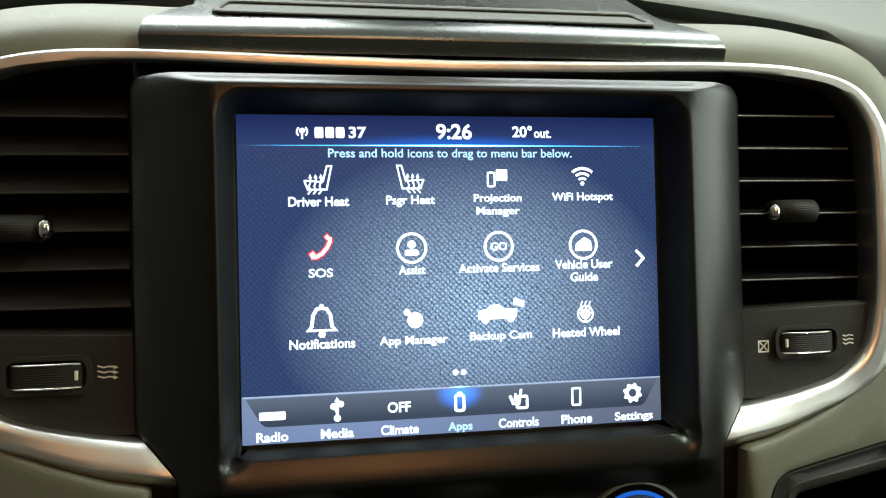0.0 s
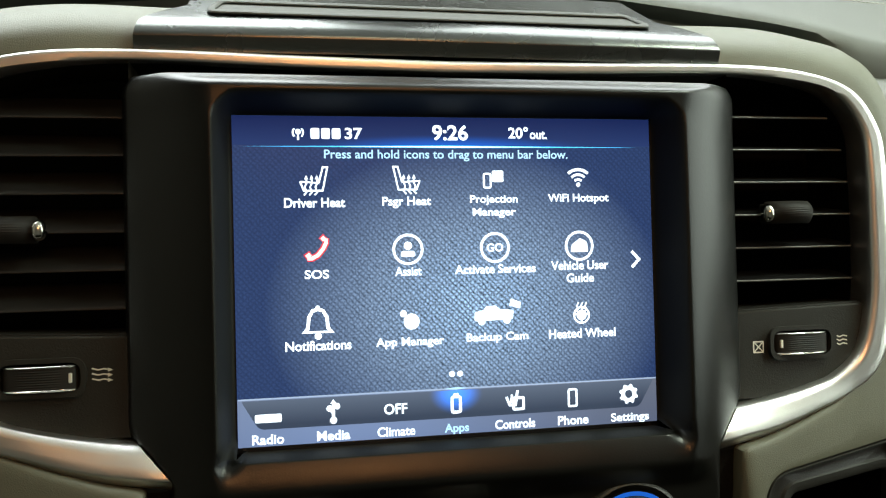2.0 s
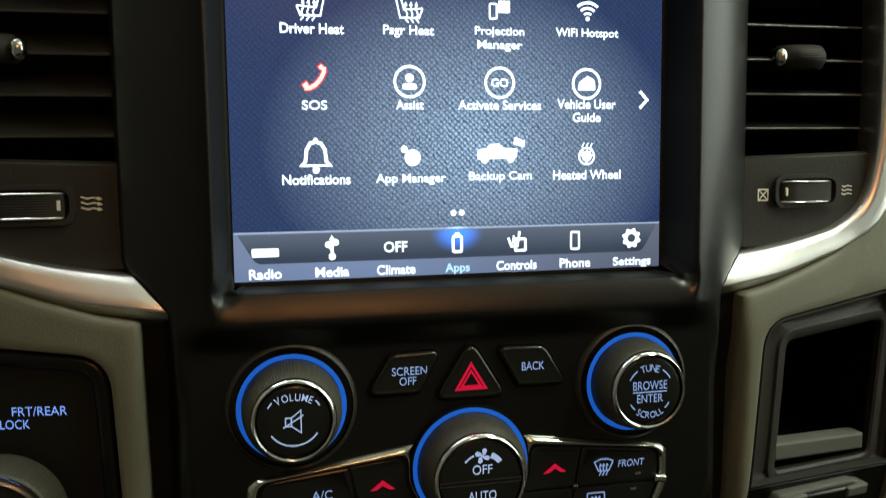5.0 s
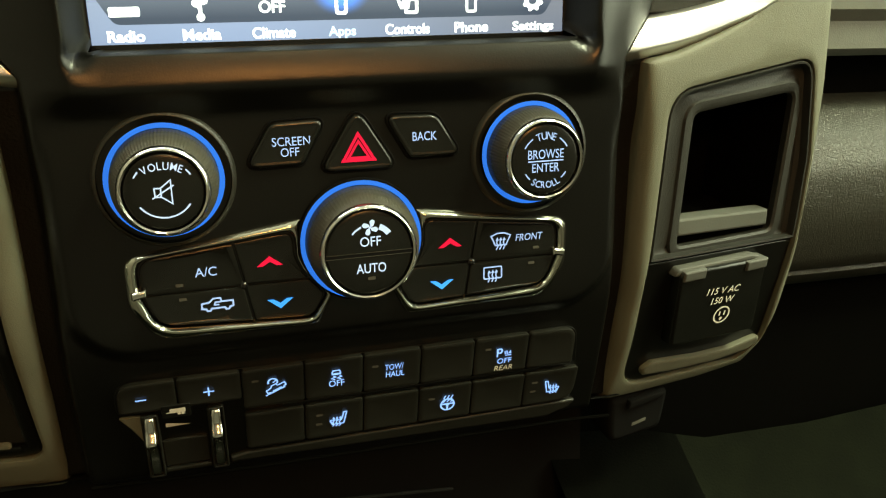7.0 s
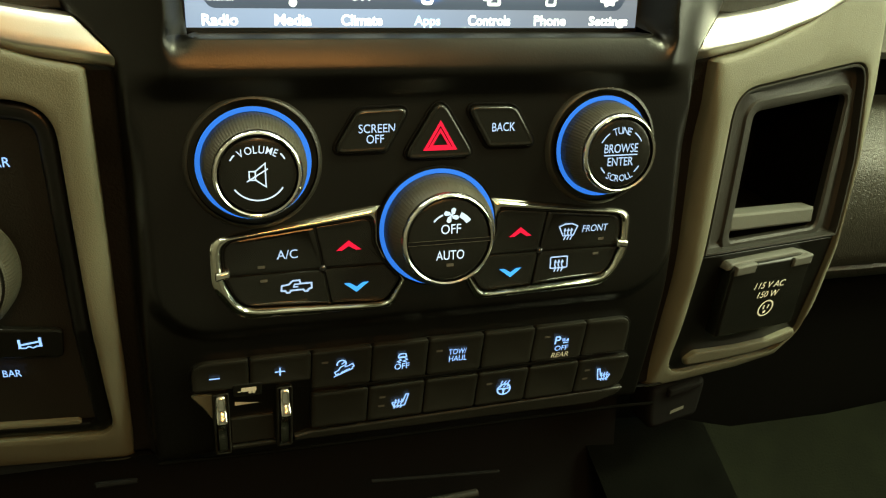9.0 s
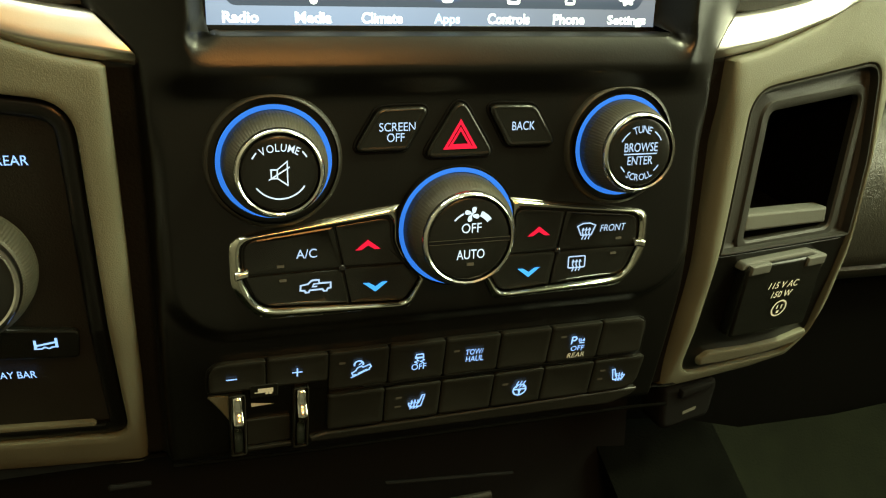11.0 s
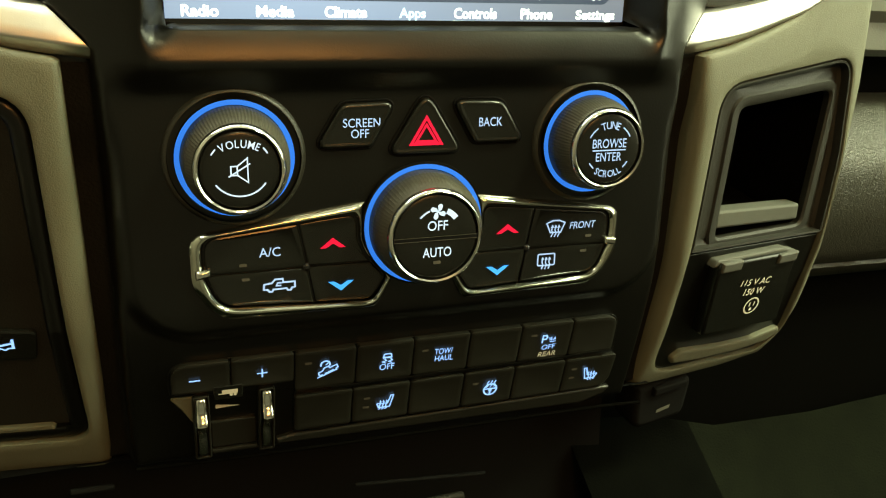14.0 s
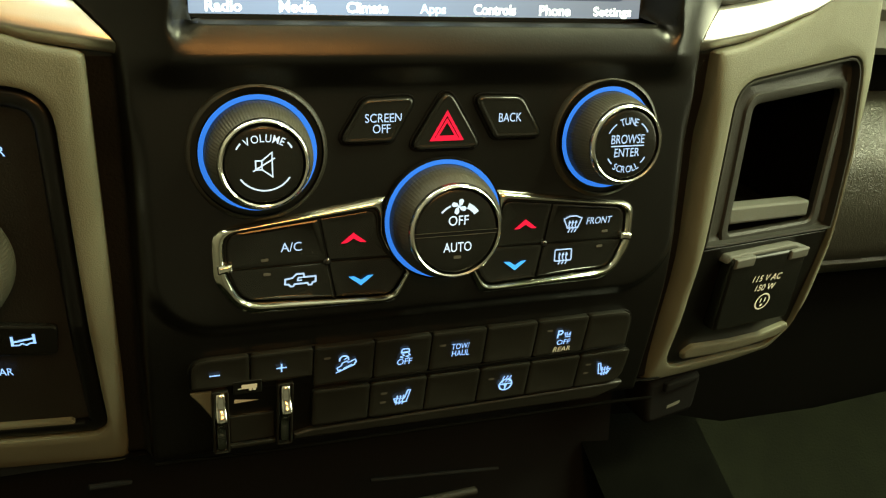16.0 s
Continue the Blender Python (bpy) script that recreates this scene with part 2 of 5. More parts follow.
def plate(outline, front, back, bevel=0.001, face=flat, dish=0.0, open_front=False):
    """A slab with that outline, its front edge rounded; front and back are depths added to face(x, z)."""
    def ring(pts, y):
        return [(x, face(x, z) + y, z) for x, z in pts]
    rings = [ring(outline, back), ring(outline, front + bevel), ring(inset(outline, bevel * 0.35), front + bevel * 0.35), ring(inset(outline, bevel), front), ring(inset(outline, bevel * 1.25), front)]
    if dish:
        rings.append(ring(inset(outline, bevel * 1.25 + abs(dish) * 2), front + dish))
        rings.append(ring(inset(outline, bevel * 1.4 + abs(dish) * 2), front + dish))
    return loft(rings, cap_last=not open_front)


def frame_ring(outer, inner, front, back, bevel=0.001, face=flat):
    """A closed moulding between two outlines of equal count."""
    def ring(pts, y):
        return [(x, face(x, z) + y, z) for x, z in pts]
    return loft([ring(outer, back), ring(outer, front + bevel), ring(inset(outer, bevel * 0.4), front + bevel * 0.3), ring(inset(outer, bevel), front),
                 ring(inset(inner, -bevel), front), ring(inset(inner, -bevel * 0.4), front + bevel * 0.3), ring(inner, front + bevel), ring(inner, back)])


def lathe(cx, cz, profile, seg=64, cap=True, lean=0.0):
    """Turned round the dashboard's depth axis; profile of (radius, y) from back to front. lean: slope of the axle."""
    rings = []
    for r, y in profile:
        ring = []
        for k in range(seg):
            a = 2 * math.pi * k / seg
            ring.append((cx + r * math.cos(a), y, cz + lean * y + r * math.sin(a)))
        rings.append(ring)
    return loft(rings, cap_last=cap)


def mirrored(bm):
    for v in bm.verts:
        v.co.x = -v.co.x
    bmesh.ops.reverse_faces(bm, faces=bm.faces)
    return bm


def spline(points, count):
    """Catmull-Rom through points of any dimension, count samples in all."""
    p = np.array(points, float)
    p = np.vstack([2 * p[0] - p[1], p, 2 * p[-1] - p[-2]])
    out = []
    for s in np.linspace(0, len(points) - 1, count):
        i = min(int(s), len(points) - 2)
        t = s - i
        a, b, c, d = p[i:i + 4]
        out.append(tuple(0.5 * (2 * b + (c - a) * t + (2 * a - 5 * b + 4 * c - d) * t * t + (3 * b - a - 3 * c + d) * t ** 3)))
    return out


def smoothstep(a, b, x):
    t = min(1.0, max(0.0, (x - a) / (b - a)))
    return t * t * (3 - 2 * t)


# ---------------- centre stack fascia ----------------
def opening_distance(x, z):
    """Distance from the rounded screen opening."""
    r = 0.005
    qx, qz = abs(x) - (0.0862 - r), abs(z) - (0.0642 - r)
    return math.hypot(max(qx, 0), max(qz, 0)) + min(max(qx, qz), 0) - r


def panel_depth(x, z):
    """Depth of the control face, in the lower console's own measure."""
    ax = abs(x)
    r = 0.022
    qx, qz = ax - (0.1085 - r), -(z + 0.1775) + r
    step = math.hypot(max(qx, 0), max(qz, 0)) + min(max(qx, qz), 0) - r
    y = -0.001 + 0.0038 * smoothstep(-0.0005, 0.006, step) * smoothstep(-0.09, -0.115, z) + lower(x, z)
    edge = 0.1130 + 0.002 * smoothstep(-0.10, -0.23, z)
    y += 0.0105 * smoothstep(edge - 0.0012, edge + 0.0042, ax)
    if z < -0.2430:
        y += 0.02 * smoothstep(-0.2430, -0.2495, z)
    return y


def fascia_depth(x, z):
    ax = abs(x)
    d = opening_distance(x, z)
    lip = -0.0185
    # the moulding falls from its inner lip to the outer edge
    k = smoothstep(-0.052, -0.074, z)
    edge, edge_y = 0.1240 - 0.0165 * k, -0.011 * k
    t = min(1.0, max(0.0, (ax - 0.0915) / (edge - 0.0915)))
    y = lip + (edge_y - lip) * t ** 1.42
    if z > 0.058:
        top = -0.018 + 0.009 * smoothstep(0.0715, 0.0785, z)
        k = smoothstep(0.058, 0.070, z)
        y += k * (0.5 * (y + top + math.sqrt((y - top) ** 2 + 0.0022 ** 2)) - 0.0006 - y)
    if ax > edge - 0.0005:
        y += 0.008 * smoothstep(edge - 0.0005, edge + 0.0030, ax)
    if z > 0.0775:
        y += 0.022 * smoothstep(0.0775, 0.0800, z)
    w = smoothstep(-0.0745, -0.088, z)
    if w > 0:
        y = (1 - w) * y + w * (0.944 * panel_depth(x / 0.944, (z + 0.0881) / 0.944 - 0.09) - 0.0113)
    # the reveal is steep round the sides and swells into a rounded sill along the foot
    across, down = max(0.0, ax - 0.0812), max(0.0, -0.0592 - z)
    foot = smoothstep(0.0, 1.0, down / math.hypot(across, down)) if down > 0 else 0.0
    span = 0.0062 + 0.0068 * foot
    if d < span:
        t = max(0.0, d) / span
        k = smoothstep(0.0, span, d) * (1 - foot) + foot * (0.80 * smoothstep(0.0, 0.09, t) + 0.20 * (1 - (1 - t) ** 1.5))
        y = 0.0012 * (1 - k) + y * k
    return y


def grid_lines(stops):
    out = []
    for a, b, n in stops:
        out += list(np.linspace(a, b, n, endpoint=False))
    return out + [stops[-1][1]]


half = grid_lines([(0, 0.0855, 45), (0.0855, 0.0955, 18), (0.0955, 0.1050, 8), (0.1050, 0.1255, 22)])
xs = [-x for x in half[:0:-1]] + half
zs = grid_lines([(-0.2390, -0.2320, 6), (-0.2320, -0.178, 36), (-0.178, -0.162, 18), (-0.162, -0.076, 56), (-0.076, -0.0660, 14), (-0.0660, -0.0640, 10),
                 (-0.0640, 0.0640, 64), (0.0640, 0.0800, 26)])


def build_fascia():
    bm = bmesh.new()
    rows = []
    for z in zs:
        w = 1.0
        if z > 0.0705:
            w = (0.1255 - 0.0095 + math.sqrt(max(0.0, 0.0095 ** 2 - (z - 0.0705) ** 2))) / 0.1255
        rows.append([bm.verts.new((x * (w if abs(x) > 0.1 else 1 - (1 - w) * abs(x) / 0.1), fascia_depth(x, z), z)) for x in xs])
    for a, b, z0, z1 in zip(rows, rows[1:], zs, zs[1:]):
        for i in range(len(xs) - 1):
            cx, cz = (xs[i] + xs[i + 1]) / 2, (z0 + z1) / 2
            if abs(cx) < 0.0855 and abs(cz) < 0.0640:
                continue
            bm.faces.new((a[i], a[i + 1], b[i + 1], b[i]))
    # turn the outer border back into the dashboard
    border = [v for v in bm.verts if v.is_boundary and not (abs(v.co.x) < 0.0865 and abs(v.co.z) < 0.065)]
    edges = [e for e in bm.edges if e.is_boundary and e.verts[0] in border and e.verts[1] in border]
    ext = bmesh.ops.extrude_edge_only(bm, edges=edges)
    for v in [g for g in ext["geom"] if isinstance(g, bmesh.types.BMVert)]:
        v.co.y = 0.045
    bmesh.ops.recalc_face_normals(bm, faces=bm.faces)
    return bm


stack = thing("center_stack_fascia", (0, 0, -0.08), "black soft-touch plastic center stack fascia round the touchscreen", "dashboard panel", kind="structure")
shell = part("fascia_shell", build_fascia(), BLACK, stack, smooth=60)
shell.data.materials.append(REVEAL)
for face in shell.data.polygons:  # the reveal round the display is matt
    if opening_distance(face.center.x, face.center.z - 0.08) < (0.0058 if face.center.z > 0.0165 else 0.0014):
        face.material_index = 1
shell.data.materials.append(SIDE_VINYL)
for face in shell.data.polygons:  # grained strip down each side of the control face
    if abs(face.center.x) > 0.1092 and face.center.z < 0.0035:
        face.material_index = 2

# ---------------- touchscreen ----------------
screen = thing("touchscreen", (0, 0, 0), "lit blue touchscreen showing an apps menu of white icons", "touchscreen")


def display_material():
    m = bpy.data.materials.new("display_background")
    m.use_nodes = True
    nt = m.node_tree
    bsdf = nt.nodes["Principled BSDF"]
    bsdf.inputs["Base Color"].default_value = (0.01, 0.012, 0.02, 1)
    bsdf.inputs["Roughness"].default_value = 0.25
    bsdf.inputs["Specular IOR Level"].default_value = 0.2
    coord = nt.nodes.new("ShaderNodeTexCoord")
    sep = nt.nodes.new("ShaderNodeSeparateXYZ")
    nt.links.new(coord.outputs["Object"], sep.inputs[0])

    def calc(op, a, b):
        n = nt.nodes.new("ShaderNodeMath")
        n.operation = op
        for i, v in enumerate((a, b)):
            if isinstance(v, (int, float)):
                n.inputs[i].default_value = v
            else:
                nt.links.new(v, n.inputs[i])
        return n.outputs[0]
    dx = calc("DIVIDE", calc("SUBTRACT", sep.outputs["X"], 0.008), 0.083)
    dz = calc("DIVIDE", calc("ADD", sep.outputs["Z"], 0.012), 0.066)
    rad = calc("SQRT", calc("ADD", calc("MULTIPLY", dx, dx), calc("MULTIPLY", dz, dz)), 0.0)
    ramp = nt.nodes.new("ShaderNodeValToRGB")
    e = ramp.color_ramp.elements
    e[0].position, e[0].color = 0.0, (0.29, 0.40, 0.58, 1)
    e[1].position, e[1].color = 1.0, (0.028, 0.050, 0.138, 1)
    mid = e.new(0.5)
    mid.color = (0.180, 0.240, 0.360, 1)
    nt.links.new(rad, ramp.inputs["Fac"])

    # picture of a diagonal leather weave, strongest in the middle
    def rough_noise(size, shift):
        n = nt.nodes.new("ShaderNodeTexNoise")
        n.inputs["Scale"].default_value, n.inputs["Detail"].default_value = size, 1
        move = nt.nodes.new("ShaderNodeMapping")
        move.inputs["Location"].default_value = (shift, shift * 0.7, shift * 1.3)
        nt.links.new(coord.outputs["Object"], move.inputs["Vector"])
        nt.links.new(move.outputs[0], n.inputs["Vector"])
        return n.outputs["Fac"]

    def strand(axis, shift):
        run = calc("MULTIPLY", axis, 2700.0)
        return calc("SINE", calc("ADD", run, calc("MULTIPLY", calc("SUBTRACT", rough_noise(480, shift), 0.5), 5.5)), 0.0)
    up = strand(calc("ADD", sep.outputs["X"], sep.outputs["Z"]), 0.0)
    down = strand(calc("SUBTRACT", sep.outputs["X"], sep.outputs["Z"]), 3.1)
    grooves = calc("MINIMUM", up, calc("ADD", calc("MULTIPLY", down, 0.8), 0.2))
    weave = calc("MULTIPLY", calc("ADD", grooves, 0.36), 0.74)
    weave = calc("ADD", weave, calc("MULTIPLY", calc("SUBTRACT", rough_noise(1300, 7.7), 0.5), 2.2))
    power = calc("MAXIMUM", calc("SUBTRACT", 1.25, rad), 0.25)
    contrast = calc("ADD", calc("MULTIPLY", weave, power), 1.0)
    scale = nt.nodes.new("ShaderNodeVectorMath")
    scale.operation = "SCALE"
    nt.links.new(ramp.outputs["Color"], scale.inputs[0])
    nt.links.new(contrast, scale.inputs["Scale"])
    nt.links.new(scale.outputs[0], bsdf.inputs["Emission Color"])
    bsdf.inputs["Emission Strength"].default_value = 1.0
    return m


def box_plate(x0, x1, z0, z1, y, thick=0.0004):
    return plate([(x0, z0), (x1, z0), (x1, z1), (x0, z1)], y, y + thick, 0.0001)


part("display_glass", plate(rounded([(-0.0885, -0.0665), (0.0885, -0.0665), (0.0885, 0.0665), (-0.0885, 0.0665)], 0.003), 0.0016, 0.006, 0.0005), GLOSS, screen)
part("display_mask", box_plate(-0.0860, 0.0860, -0.0645, -0.0626, 0.0002, 0.0006), GLOSS, screen)
display = part("display_panel", box_plate(-0.0855, 0.0855, -0.0638, 0.0640, 0.0009, 0.0005), display_material(), screen)

PLACE[0] = LOW
# ---------------- knobs ----------------
def knurl(cx, cz, profile, count, depth, lean):
    """A skirt with rows of small grip teeth."""
    rows = spline(profile, 19)
    rings = []
    seg = count * 2
    for i, (r, y) in enumerate(rows):
        ring = []
        for k in range(seg):
            a = 2 * math.pi * k / seg
            rr = r - (depth if (k % 2 or i % 2) and 0 < i < len(rows) - 1 else 0.0)
            ring.append((cx + rr * math.cos(a), y, cz + lean * y + rr * math.sin(a)))
        rings.append(ring)
    return loft(rings)


def knob(name, cx, cz, r, f, lean, label, group, collar=True):
    """Dial with a lit ring of radius r, ribbed skirt, bright rim of radius f and dark face."""
    k = thing(name, (cx, 0, cz), label, "knob", group)
    if not collar:
        # added black wall keeps the ring's blue glow off the keypad frames
        part("ring_glow_shield", lathe(cx, cz, [(r + 0.0012, 0.0014), (r + 0.0007, -0.0030), (r, -0.0030)], cap=False), SHADE_BLACK, k)
    else:
        part("collar", lathe(cx, cz, [(r + 0.0052, 0.002), (r + 0.0047, -0.0002), (r + 0.0039, -0.0016), (r + 0.0030, -0.0026), (r + 0.0025, -0.0027)], cap=False), COLLAR, k)
        # dark gap; its inner wall is raised to block the ring's side glow
        part("ring_gap", lathe(cx, cz, [(r + 0.0025, -0.0027), (r + 0.0021, 0.0014), (r + 0.0004, 0.0014), (r, -0.0030)], cap=False), SHADE_BLACK, k)
    part("light_ring", lathe(cx, cz, [(r, -0.0029), (r - 0.0004, -0.0030), (r - 0.0018, -0.0031), (r - 0.0019, 0.0)], cap=False), BLUE, k, "blue glowing ring")
    part("skirt", knurl(cx, cz, [(r - 0.0018, 0.0), (r - 0.0020, -0.0050), (r - 0.0023, -0.0080), (r - 0.0030, -0.0120), (f + 0.0005, -0.0158), (f - 0.0004, -0.0168)], 95, 0.0003, lean), GRIP, k, "finely ribbed brown-grey skirt", smooth=22)
    part("rim", lathe(cx, cz, [(f - 0.0001, -0.0150), (f, -0.0170), (f - 0.0005, -0.0184), (f - 0.0012, -0.0189), (f - 0.0018, -0.0185), (f - 0.0020, -0.0160)], cap=False, lean=lean), CHROME, k, "polished chrome rim")
    face = part("face", lathe(cx, cz, [(f - 0.0019, -0.0140), (f - 0.0021, -0.0168), (f - 0.0026, -0.0178), (f - 0.0036, -0.0182), (0.006, -0.0182)], lean=lean), KEY, k, "matt black face")
    return k, face


volume, volume_face = knob("volume_knob", -0.0704, -0.1103, 0.0210, 0.0159, 0.048, "black volume knob with chrome rim and blue glowing ring", "stack knobs")
tune, tune_face = knob("tune_knob", 0.0712, -0.1096, 0.0209, 0.0162, 0.006, "black tuning knob with chrome rim and blue glowing ring", "stack knobs")
fan, fan_face = knob("fan_knob", 0.0004, -0.1396, 0.0241, 0.0188, 0.042, "larger black fan knob with two push halves and blue ring", "stack knobs", False)

PLACE[0] = HERE
# ---------------- silver loop trim ----------------
inner_outer = [(0, 0.0820, 0, 0.0872), (0.06, 0.0828, 0.06, 0.0880), (0.119, 0.0842, 0.119, 0.0889), (0.152, 0.0820, 0.158, 0.0870), (0.1734, 0.0764, 0.1835, 0.0788),
               (0.1855, 0.062, 0.1965, 0.062), (0.188, 0.044, 0.200, 0.044), (0.1885, 0.010, 0.2015, 0.010), (0.1875, -0.015, 0.2015, -0.018), (0.182, -0.0365, 0.194, -0.046),
               (0.170, -0.0470, 0.177, -0.0580), (0.158, -0.0513, 0.158, -0.0645), (0.140, -0.0552, 0.1365, -0.0708), (0.1212, -0.0580, 0.1045, -0.0757)]
band = spline(inner_outer, 90)
band = [(-a, b, -c, d) for a, b, c, d in band[:0:-1]] + band


def build_silver():
    rings = []
    for xi, zi, xo, zo in band:
        w = math.hypot(xo - xi, zo - zi)
        ring = []
        for s, y in ((0.0, 0.012), (0.0, 0.0015), (0.02, -0.0004), (0.07, -0.0021), (0.28, -0.0023), (0.48, -0.0024), (0.68, -0.0026), (0.745, -0.0021), (0.77, -0.0016), (0.88, 0.0009), (0.975, 0.0030), (1.0, 0.0042), (1.0, 0.012)):
            depth = min(1.0, w / 0.012)
            fall = -0.0095 * min(1.0, max(0.0, (0.180 - abs(xo)) / 0.070)) * s if zi < 0 else 0.0
            ring.append((xi + s * (xo - xi), y * depth + fall + (1 - depth) * 0.002, zi + s * (zo - zi)))
        rings.append(ring)
    return loft(rings, closed=False, cap_first=True, cap_last=True)


trim = thing("trim_silver", (0, 0, 0), "satin silver trim loop round the screen and both vents", "trim", kind="structure")
part("silver_band", build_silver(), SILVER, trim, smooth=70)

PLACE[0] = LOW
# ---------------- taupe surrounds ----------------
pod_outer = [(0.1250, -0.2480), (0.1240, -0.2000), (0.1242, -0.1500), (0.1248, -0.1100), (0.1250, -0.0755), (0.1400, -0.0728), (0.1605, -0.0662), (0.1785, -0.0592), (0.1945, -0.0468), (0.2020, -0.018),
             (0.2240, -0.020), (0.2262, -0.0640), (0.2272, -0.0980), (0.2272, -0.1303), (0.2262, -0.1613), (0.2272, -0.1930), (0.2275, -0.2136), (0.2250, -0.2320), (0.2170, -0.2450), (0.1900, -0.2482), (0.1500, -0.2486)]
pod_insert = rounded([(0.1345, -0.2400), (0.1335, -0.1750), (0.1372, -0.0890), (0.2182, -0.0775), (0.2238, -0.1250), (0.2225, -0.1900), (0.2232, -0.2290), (0.2120, -0.2410)],
                     [0.016, 0.05, 0.015, 0.010, 0.05, 0.05, 0.012, 0.012], 6)

drive_insert = rounded([(0.1310, -0.2290), (0.1335, -0.1750), (0.1366, -0.0880), (0.2182, -0.0785), (0.2230, -0.1500), (0.2150, -0.2200), (0.2040, -0.2310)],
                       [0.008, 0.05, 0.015, 0.011, 0.05, 0.02, 0.02], 6)


def resample(outline, centre, count):
    """Outline points met by count rays from centre, in order."""
    out = []
    c = Vector(centre)
    n = len(outline)
    for k in range(count):
        a = 2 * math.pi * k / count
        d = Vector((math.cos(a), math.sin(a)))
        best = None
        for i in range(n):
            p, q = Vector(outline[i]) - c, Vector(outline[(i + 1) % n]) - c
            e = q - p
            den = d.x * e.y - d.y * e.x
            if abs(den) < 1e-12:
                continue
            t = (p.x * e.y - p.y * e.x) / den
            s = (p.x * d.y - p.y * d.x) / den
            if t > 0 and -1e-6 <= s <= 1 + 1e-6 and (best is None or t > best):
                best = t
        out.append(tuple(c + d * best))
    return out


POD_C = (0.172, -0.145)
outer_ring = resample(rounded(pod_outer, 0.002, 3), POD_C, 220)
insert_ring = resample(pod_insert, POD_C, 220)


def build_pod_surround(insert_ring, roll):
    def ring(pts, y):
        # the edge beside the control face rolls softly back
        return [(x, pod(x, z) + y + roll * max(0.0, (0.1305 - x) / 0.0065) ** 2 * smoothstep(-0.085, -0.11, z), z) for x, z in pts]

    def between(f):
        return [(a[0] + f * (b[0] - a[0]), a[1] + f * (b[1] - a[1])) for a, b in zip(inset(outer_ring, 0.0025), inset(insert_ring, -0.0012))]
    return loft([ring(outer_ring, 0.020), ring(outer_ring, 0.0028), ring(inset(outer_ring, 0.0008), 0.0016), ring(inset(outer_ring, 0.0025), 0.0010),
                 ring(between(0.2), 0.0009), ring(between(0.4), 0.0008), ring(between(0.6), 0.0007), ring(between(0.8), 0.0006),
                 ring(inset(insert_ring, -0.0012), 0.0006), ring(inset(insert_ring, -0.0004), 0.0010), ring(insert_ring, 0.0024), ring(insert_ring, 0.020)])


surround = thing("pod_surround", (0.17, 0, -0.15), "taupe plastic surround of the storage cubby pod", "dashboard trim", "pod surrounds", "structure")
part("surround_shell", build_pod_surround(insert_ring, 0.0058), TAN, surround)
surround_l = thing("pod_surround", (-0.17, 0, -0.15), "taupe plastic surround of the drive mode panel", "dashboard trim", "pod surrounds", "structure")
part("surround_shell", mirrored(build_pod_surround(resample(drive_insert, POD_C, 220), 0.0016)), TAN, surround_l)

PLACE[0] = HERE
pad_stations = [((0.1222, 0.008, 0.0885), (0.1020, 0.037, 0.1150)), ((0.150, 0.006, 0.0880), (0.150, 0.035, 0.1148)), ((0.1725, 0.007, 0.0840), (0.183, 0.035, 0.1105)),
                ((0.190, 0.008, 0.0740), (0.210, 0.036, 0.1030)), ((0.1995, 0.009, 0.056), (0.2265, 0.036, 0.080)), ((0.2035, 0.010, 0.030), (0.2270, 0.036, 0.040)),
                ((0.2035, 0.008, 0.004), (0.220, 0.034, 0.0)), ((0.1985, 0.005, -0.022), (0.2140, 0.026, -0.025)), ((0.190, 0.002, -0.038), (0.2125, 0.016, -0.045))]


def build_pad():
    rows = spline([(*a, *b) for a, b in pad_stations], 60)
    rings = []
    for ax, ay, az, bx, by, bz in rows:
        a, b = Vector((ax, ay, az)), Vector((bx, by, bz))
        mid = a.lerp(b, 0.45) + Vector((0, -0.004, 0)) + (b - a).cross(Vector((0, 0, 0)))
        up = Vector((bx - ax, 0, bz - az))
        ring = [a + Vector((0, 0.012, 0)), a, a + up * 0.22 + Vector((0, -0.0002, 0)), a + up * 0.42 + Vector((0, 0.003, 0)), a + up * 0.70 + Vector((0, 0.011, 0)), b - up * 0.06 - Vector((0, 0.003, 0)), b, b + Vector((0, 0.02, 0)) - up * 0.2]
        rings.append([tuple(v) for v in ring])
    return loft(rings, closed=False)


pad = thing("dash_pad", (0.17, 0.02, 0.09), "taupe moulded dash pad above the air vent", "dashboard trim", "dash pads", "structure")
part("pad_shell", build_pad(), TAN, pad, smooth=50)
pad_l = thing("dash_pad", (-0.17, 0.02, 0.09), "taupe moulded dash pad above the air vent", "dashboard trim", "dash pads", "structure")
part("pad_shell", mirrored(build_pad()), TAN, pad_l, smooth=50)

# ---------------- top tray ----------------
tray = thing("top_tray", (0, 0.02, 0.10), "brushed dark silver dashboard tray with a rubber-lined hollow", "tray")


def tray_loft(profile, ends):
    """profile: (y, z); ends: half width at each."""
    rings = []
    for s in np.linspace(-1, 1, 41):
        rings.append([(s * w, y, z + 0.0008 * (1 - s * s)) for (y, z), w in zip(profile, ends)])
    return loft(rings, closed=False)


